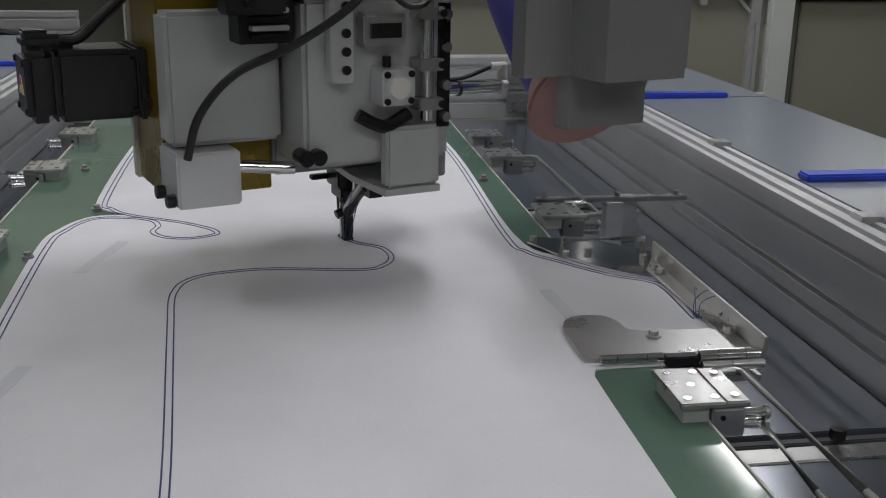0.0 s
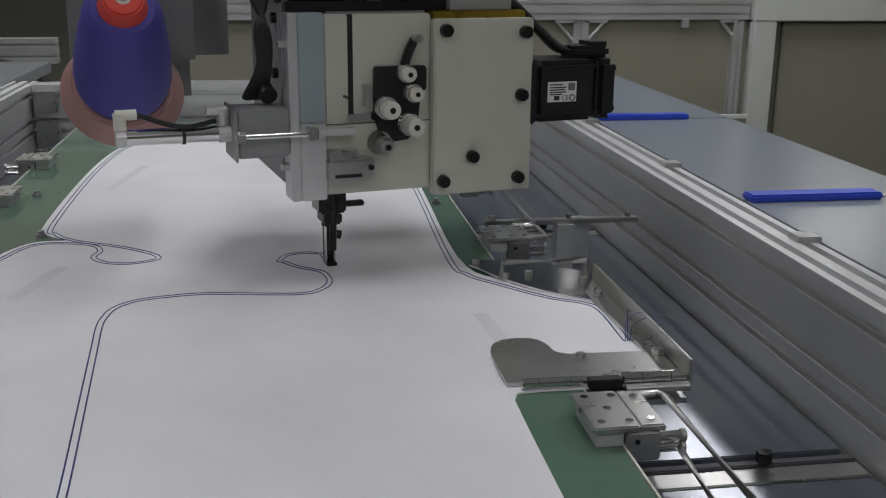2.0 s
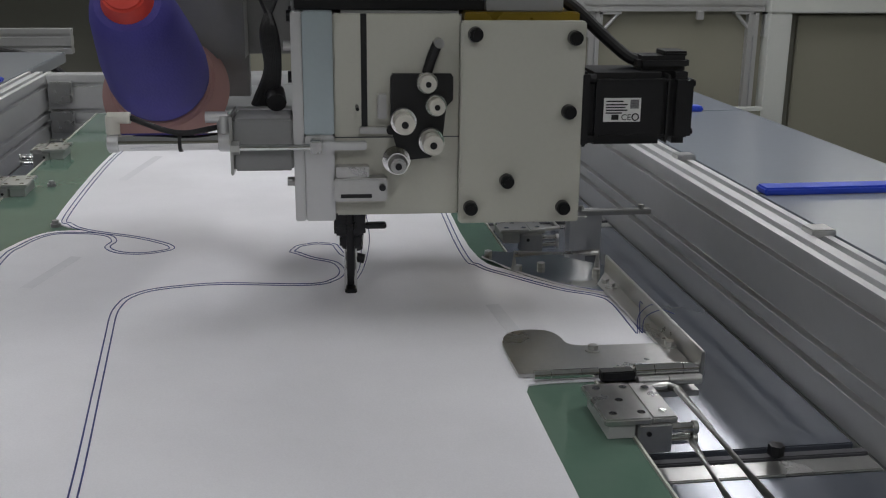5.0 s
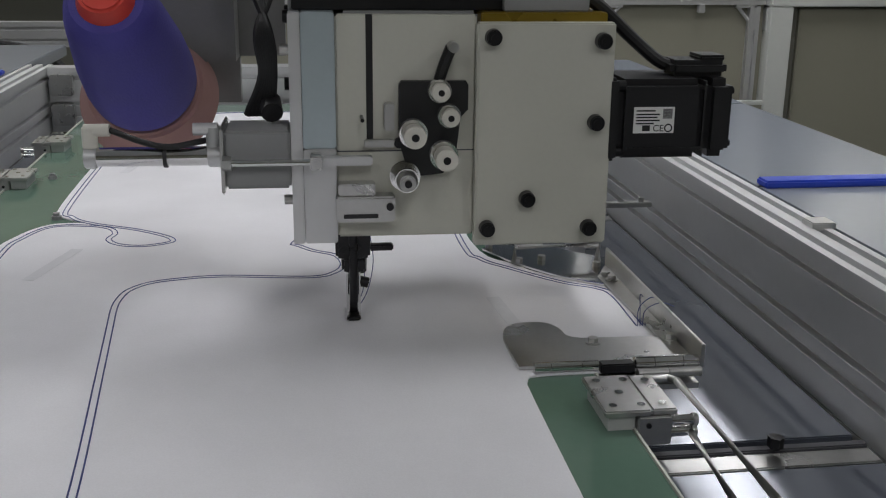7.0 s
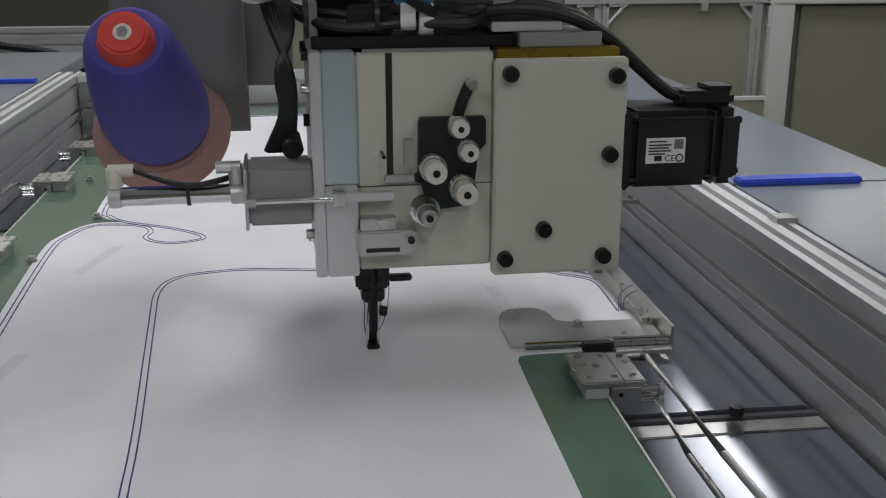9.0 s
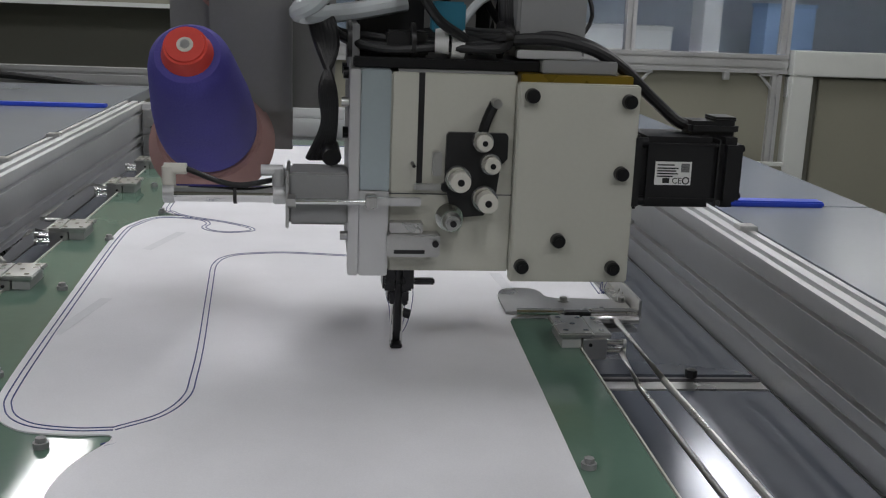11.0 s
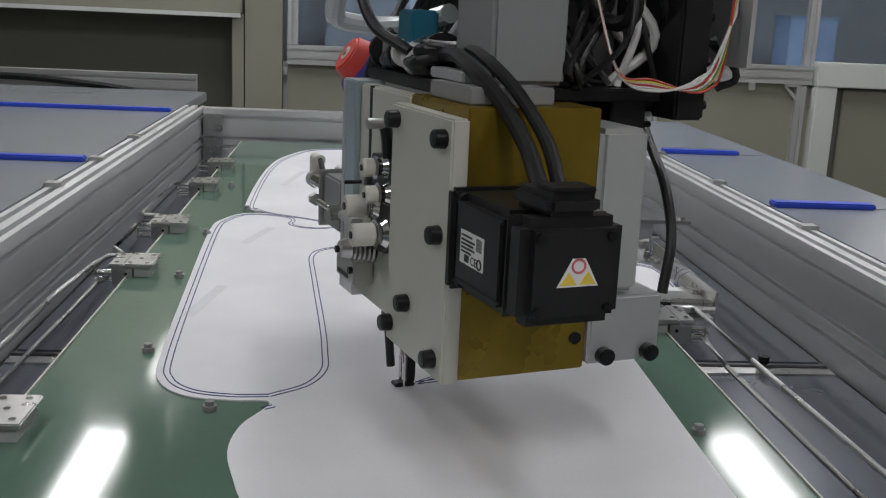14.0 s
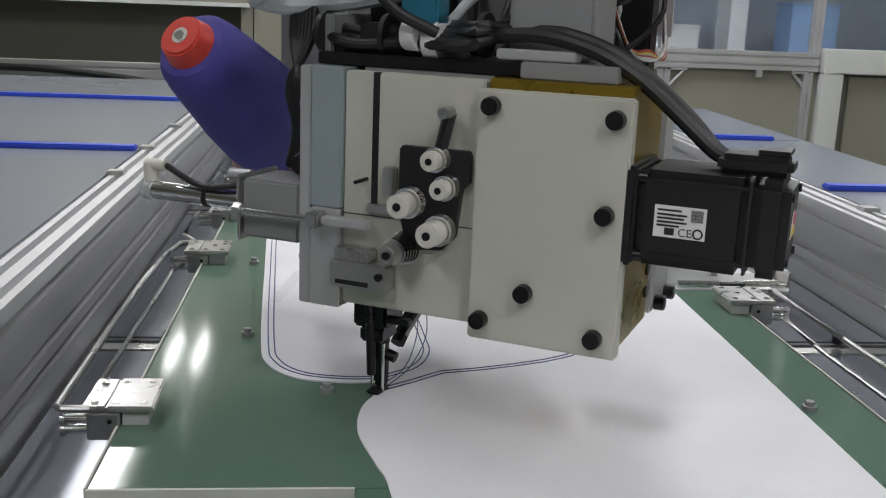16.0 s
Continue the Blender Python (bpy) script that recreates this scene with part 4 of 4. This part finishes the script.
def top_works():
    H = head
    rnd0 = random.Random(11)
    part("column", B(0.1, 0.165, 0.005, 0.06, 0.264, 1.2, bevel=0.003), GREY, H, "grey square column")
    part("rear_column", B(0.02, 0.075, 0.09, 0.15, 0.25, 1.2, bevel=0.003), DARKGREY, H)
    for k in range(26):
        x0, y0 = rnd0.uniform(-0.04, 0.16), rnd0.uniform(0.06, 0.2)
        z0, q = rnd0.uniform(0.27, 0.33), rnd0.uniform(0.02, 0.05)
        pts = [(x0, y0, 0.262), (x0 + rnd0.uniform(-q, q), y0 + rnd0.uniform(-q, q), z0), (x0 + rnd0.uniform(-q, q), y0 + rnd0.uniform(-q, q), z0 + 0.06), (x0 + rnd0.uniform(-q, q), y0 + rnd0.uniform(-q, q), z0 + 0.16), (x0 + rnd0.uniform(-q, q), y0, 0.8)]
        part("loose_cable", hose(bmesh.new(), pts, rnd0.choice((0.0022, 0.003, 0.004)), seg=8), BLACK if k % 5 else WIRE["white"], H, "black cable" if k % 5 else "white cable")
    part("valve_manifold", B(-0.045, 0.02, 0.06, 0.12, 0.262, 0.36, bevel=0.003), BLACKMET, H, "dark valve manifold")
    part("drive_box", B(0.03, 0.1, 0.1515, 0.168, 0.26, 0.5, bevel=0.004), BLACK, H, "dark drive box")
    part("head_plate", B(-0.05, 0.16, -0.01, 0.14, 0.2525, 0.262, bevel=0.001), BLACKMET, H)
    part("terminal_rack", B(0.12, 0.172, 0.145, 0.17, 0.24, 0.9, bevel=0.002), BLACK, H, "black terminal rack")
    part("rack_sheet", B(0.105, 0.178, 0.198, 0.202, 0.28, 0.95), ALU, H, "bent aluminium cover sheet")
    part("rack_bridge", B(0.106, 0.1195, 0.13, 0.1975, 0.4, 0.44), ALU, H)
    rnd = random.Random(3)
    for k in range(22):
        z = 0.25 + k * 0.0165
        t = part("terminal", R((0.155, 0.17, z), (0.155, 0.181 + 0.004 * (k % 2), z), 0.0038, seg=8), STEEL if k > 4 else BLACKMET, H)
        c = ("yellow", "red", "white", "green", "white")[k % 5]
        if k > 5 and k % 2:
            w = rnd.uniform(0.0, 0.01)
            part("lead", hose(bmesh.new(), [(0.155, 0.182, z), (0.16, 0.191 + w, z - 0.005), (0.163, 0.193 + w, z - 0.04), (0.172, 0.185, 0.31), (0.182, 0.155 + w, 0.272 - w), (0.178, 0.12, 0.262 + w), (0.165, 0.1, 0.275), (0.145, 0.09, 0.33)], 0.0011, seg=6), WIRE[c], H, c + " lead")
    # hose bundle over the head
    for k in range(11):
        a, b = 0.0042 * k, rnd.uniform(-0.006, 0.006)
        part("bundle_hose", hose(bmesh.new(), [(-0.1, 0.07 + a, 0.36 + b), (-0.075, 0.03 + a, 0.29), (-0.03, 0.0 + a + b, 0.272 + b), (0.03, -0.006 + a, 0.272 + a * 0.3), (0.085, -0.012 + b, 0.274 + a * 0.3), (0.095 + b, 0.03, 0.30), (0.09, 0.05, 0.42 + b), (0.085, 0.07, 0.8)], 0.0044), BLACK, H, "black hose in the bundle")
    for k in range(7):
        b = 0.0032 * k
        part("side_hose", hose(bmesh.new(), [(-0.1, 0.05, 0.34 + b), (-0.085 + b, 0.01, 0.28), (-0.068 - b * 0.5, -0.006, 0.235), (-0.066 - b * 0.5, 0.0, 0.2), (-0.07 - b, 0.012, 0.166)], 0.0034), BLACK, H, "thin black hose down the side")
    part("tie", R((-0.068, -0.005, 0.17), (-0.07, 0.012, 0.177), 0.009, seg=12), BLACK, H)
    part("corrugated_hose", hose(bmesh.new(), [(-0.02, -0.02, 0.42), (-0.045, -0.03, 0.36), (-0.08, -0.03, 0.312), (-0.098, -0.02, 0.3), (-0.09, 0.01, 0.296), (-0.05, 0.03, 0.3), (0.0, 0.04, 0.31)], 0.0085), CLEAR, H, "pale translucent hose")
    part("loop_hose", hose(bmesh.new(), [(0.05, -0.01, 0.28), (0.02, -0.03, 0.30), (0.0, -0.035, 0.34), (0.01, -0.03, 0.4), (0.03, -0.01, 0.5)], 0.0045), BLACK, H)
    part("loop_hose", hose(bmesh.new(), [(0.16, 0.07, 0.5), (0.175, 0.09, 0.38), (0.165, 0.11, 0.32), (0.13, 0.11, 0.31), (0.1, 0.1, 0.34), (0.1, 0.1, 0.5)], 0.006), BLACK, H)
    part("connector", B(0.02, 0.05, -0.01, 0.012, 0.285, 0.312, bevel=0.002), TEAL, H, "teal plug connector")
    part("valve_block", B(-0.02, 0.018, 0.0, 0.03, 0.262, 0.285, bevel=0.002), BLACK, H)
    part("tape", R((0.024, -0.004, 0.278), (0.036, -0.006, 0.278), 0.012, seg=16), PAPER, H, "white tape band")
    for x, y, z in ((-0.055, 0.008, 0.276), (0.002, 0.004, 0.276), (0.082, 0.002, 0.280)):
        part("bundle_tie", R((x, y, z), (x + 0.004, y, z), 0.0165, seg=18), BLACK, H)
    part("white_sleeve", R((0.038, 0.004, 0.276), (0.05, 0.004, 0.276), 0.0172, seg=20), PAPER, H, "white tape round the hose bundle")
    part("top_bridge", B(0.098, 0.158, -0.012, 0.0, 0.2645, 0.272, bevel=0.001), ALU, H, "bright bridge plate")
    part("grey_pipe", hose(bmesh.new(), [(0.045, 0.02, 0.285), (0.065, 0.03, 0.31), (0.09, 0.05, 0.328), (0.098, 0.062, 0.36)], 0.0042), CLEAR, H, "pale grey tube")
    part("brass_port", R((0.15, -0.005, 0.252), (0.15, -0.005, 0.27), 0.005, seg=12), GOLD, H)


needle_unit()
FIXED = set(head.children_recursive)
head_body()
rear_works()
tension_unit()
cylinder_unit()
motor_unit()
for ob in [o for o in head.children_recursive if o not in FIXED]:
    size_housing(ob)
FIXED = set(head.children_recursive)
thread_cone(-0.178, 0.155, 0.165, 33, -2, "blue violet cone of sewing thread")
thread_cone(-0.165, 0.255, 0.33, 33, -2, "second blue violet cone of sewing thread")
FIXED = set(head.children_recursive)
top_works()
for ob in [o for o in head.children_recursive if o not in FIXED]:
    size_housing(ob)

# seam pieces that the needle lays down, each pulled up through the cloth as the foot passes
FOOT = [
    (0, 0.2160, 0.6540, 200),
    (0.4, 0.2065, 0.6640, 172),
    (0.8, 0.2140, 0.6840, 147),
    (1.2, 0.2325, 0.6920, 102),
    (1.6, 0.2510, 0.6860, 52),
    (2, 0.2577, 0.6498, 12.3),
    (2.5, 0.2630, 0.6380, -1.8),
    (3, 0.2630, 0.6170, -1.8),
    (3.5, 0.2618, 0.5965, -1.9),
    (4, 0.2613, 0.5765, -1.9),
    (6.5, 0.2579, 0.4695, -1.6),
    (7, 0.2572, 0.4460, -1.1),
    (7.5, 0.2564, 0.4265, -0.9),
    (8, 0.2545, 0.4045, -0.5),
    (8.5, 0.2542, 0.3735, 0),
    (9, 0.2560, 0.3445, 1.4),
    (11.5, 0.2525, 0.1745, 1.5),
    (12, 0.2415, 0.1290, -12.5),
    (12.5, 0.2305, 0.1105, -34.8),
    (13, 0.2110, 0.0845, -56.5),
    (13.5, 0.1846, 0.0695, -67.6),
    (14, 0.1550, 0.0580, -71.6),
    (14.5, 0.1240, 0.0480, -74.2),
    (15, 0.0940, 0.0410, -59.5),
    (15.5, 0.0662, 0.0185, -44.5),
    (16, 0.0410, 0.0005, -28.6),
]


def foot_at(t):
    for a, b in zip(FOOT, FOOT[1:]):
        if a[0] <= t <= b[0]:
            k = (t - a[0]) / (b[0] - a[0])
            return Vector((a[1] + (b[1] - a[1]) * k, a[2] + (b[2] - a[2]) * k, 0))
    return Vector((FOOT[-1][1], FOOT[-1][2], 0))


SEAMS = []
t = 0.0
while t < 15.95:
    step = 0.25 if t < 2.4 or t > 11.9 else 0.8
    a, b = foot_at(t), foot_at(min(t + step, 16.0))
    sm = base("fresh_seam", a.x, a.y, 0, "freshly sewn double row of blue stitches", "seam", "fresh seam pieces")
    mid = foot_at(min(t + step / 2, 16.0))
    d = (b - a).normalized()
    n = Vector((-d.y, d.x, 0)) * 0.0026
    for s in (-1, 1):
        part("row", hose(bmesh.new(), [s * n, mid - a + s * n, b - a + s * n], 0.0006, seg=5, steps=3), THREAD, sm)
    SEAMS.append((t, step, a, sm))
    t += step


def motions():
    walk(head, [(t, pose(x, y, 0, 0, 0, yaw)) for t, x, y, yaw in FOOT])
    for t, step, a, sm in SEAMS:
        t0 = max(t + step * 0.3, 0.05)
        t1 = min(t0 + step * 0.5, 15.95)
        walk(sm, [(0, pose(a.x, a.y, -0.003)), (t0, pose(a.x, a.y, -0.003)), (t1, pose(a.x, a.y, 0.0017)), (16.0, pose(a.x, a.y, 0.0017))])


motions()
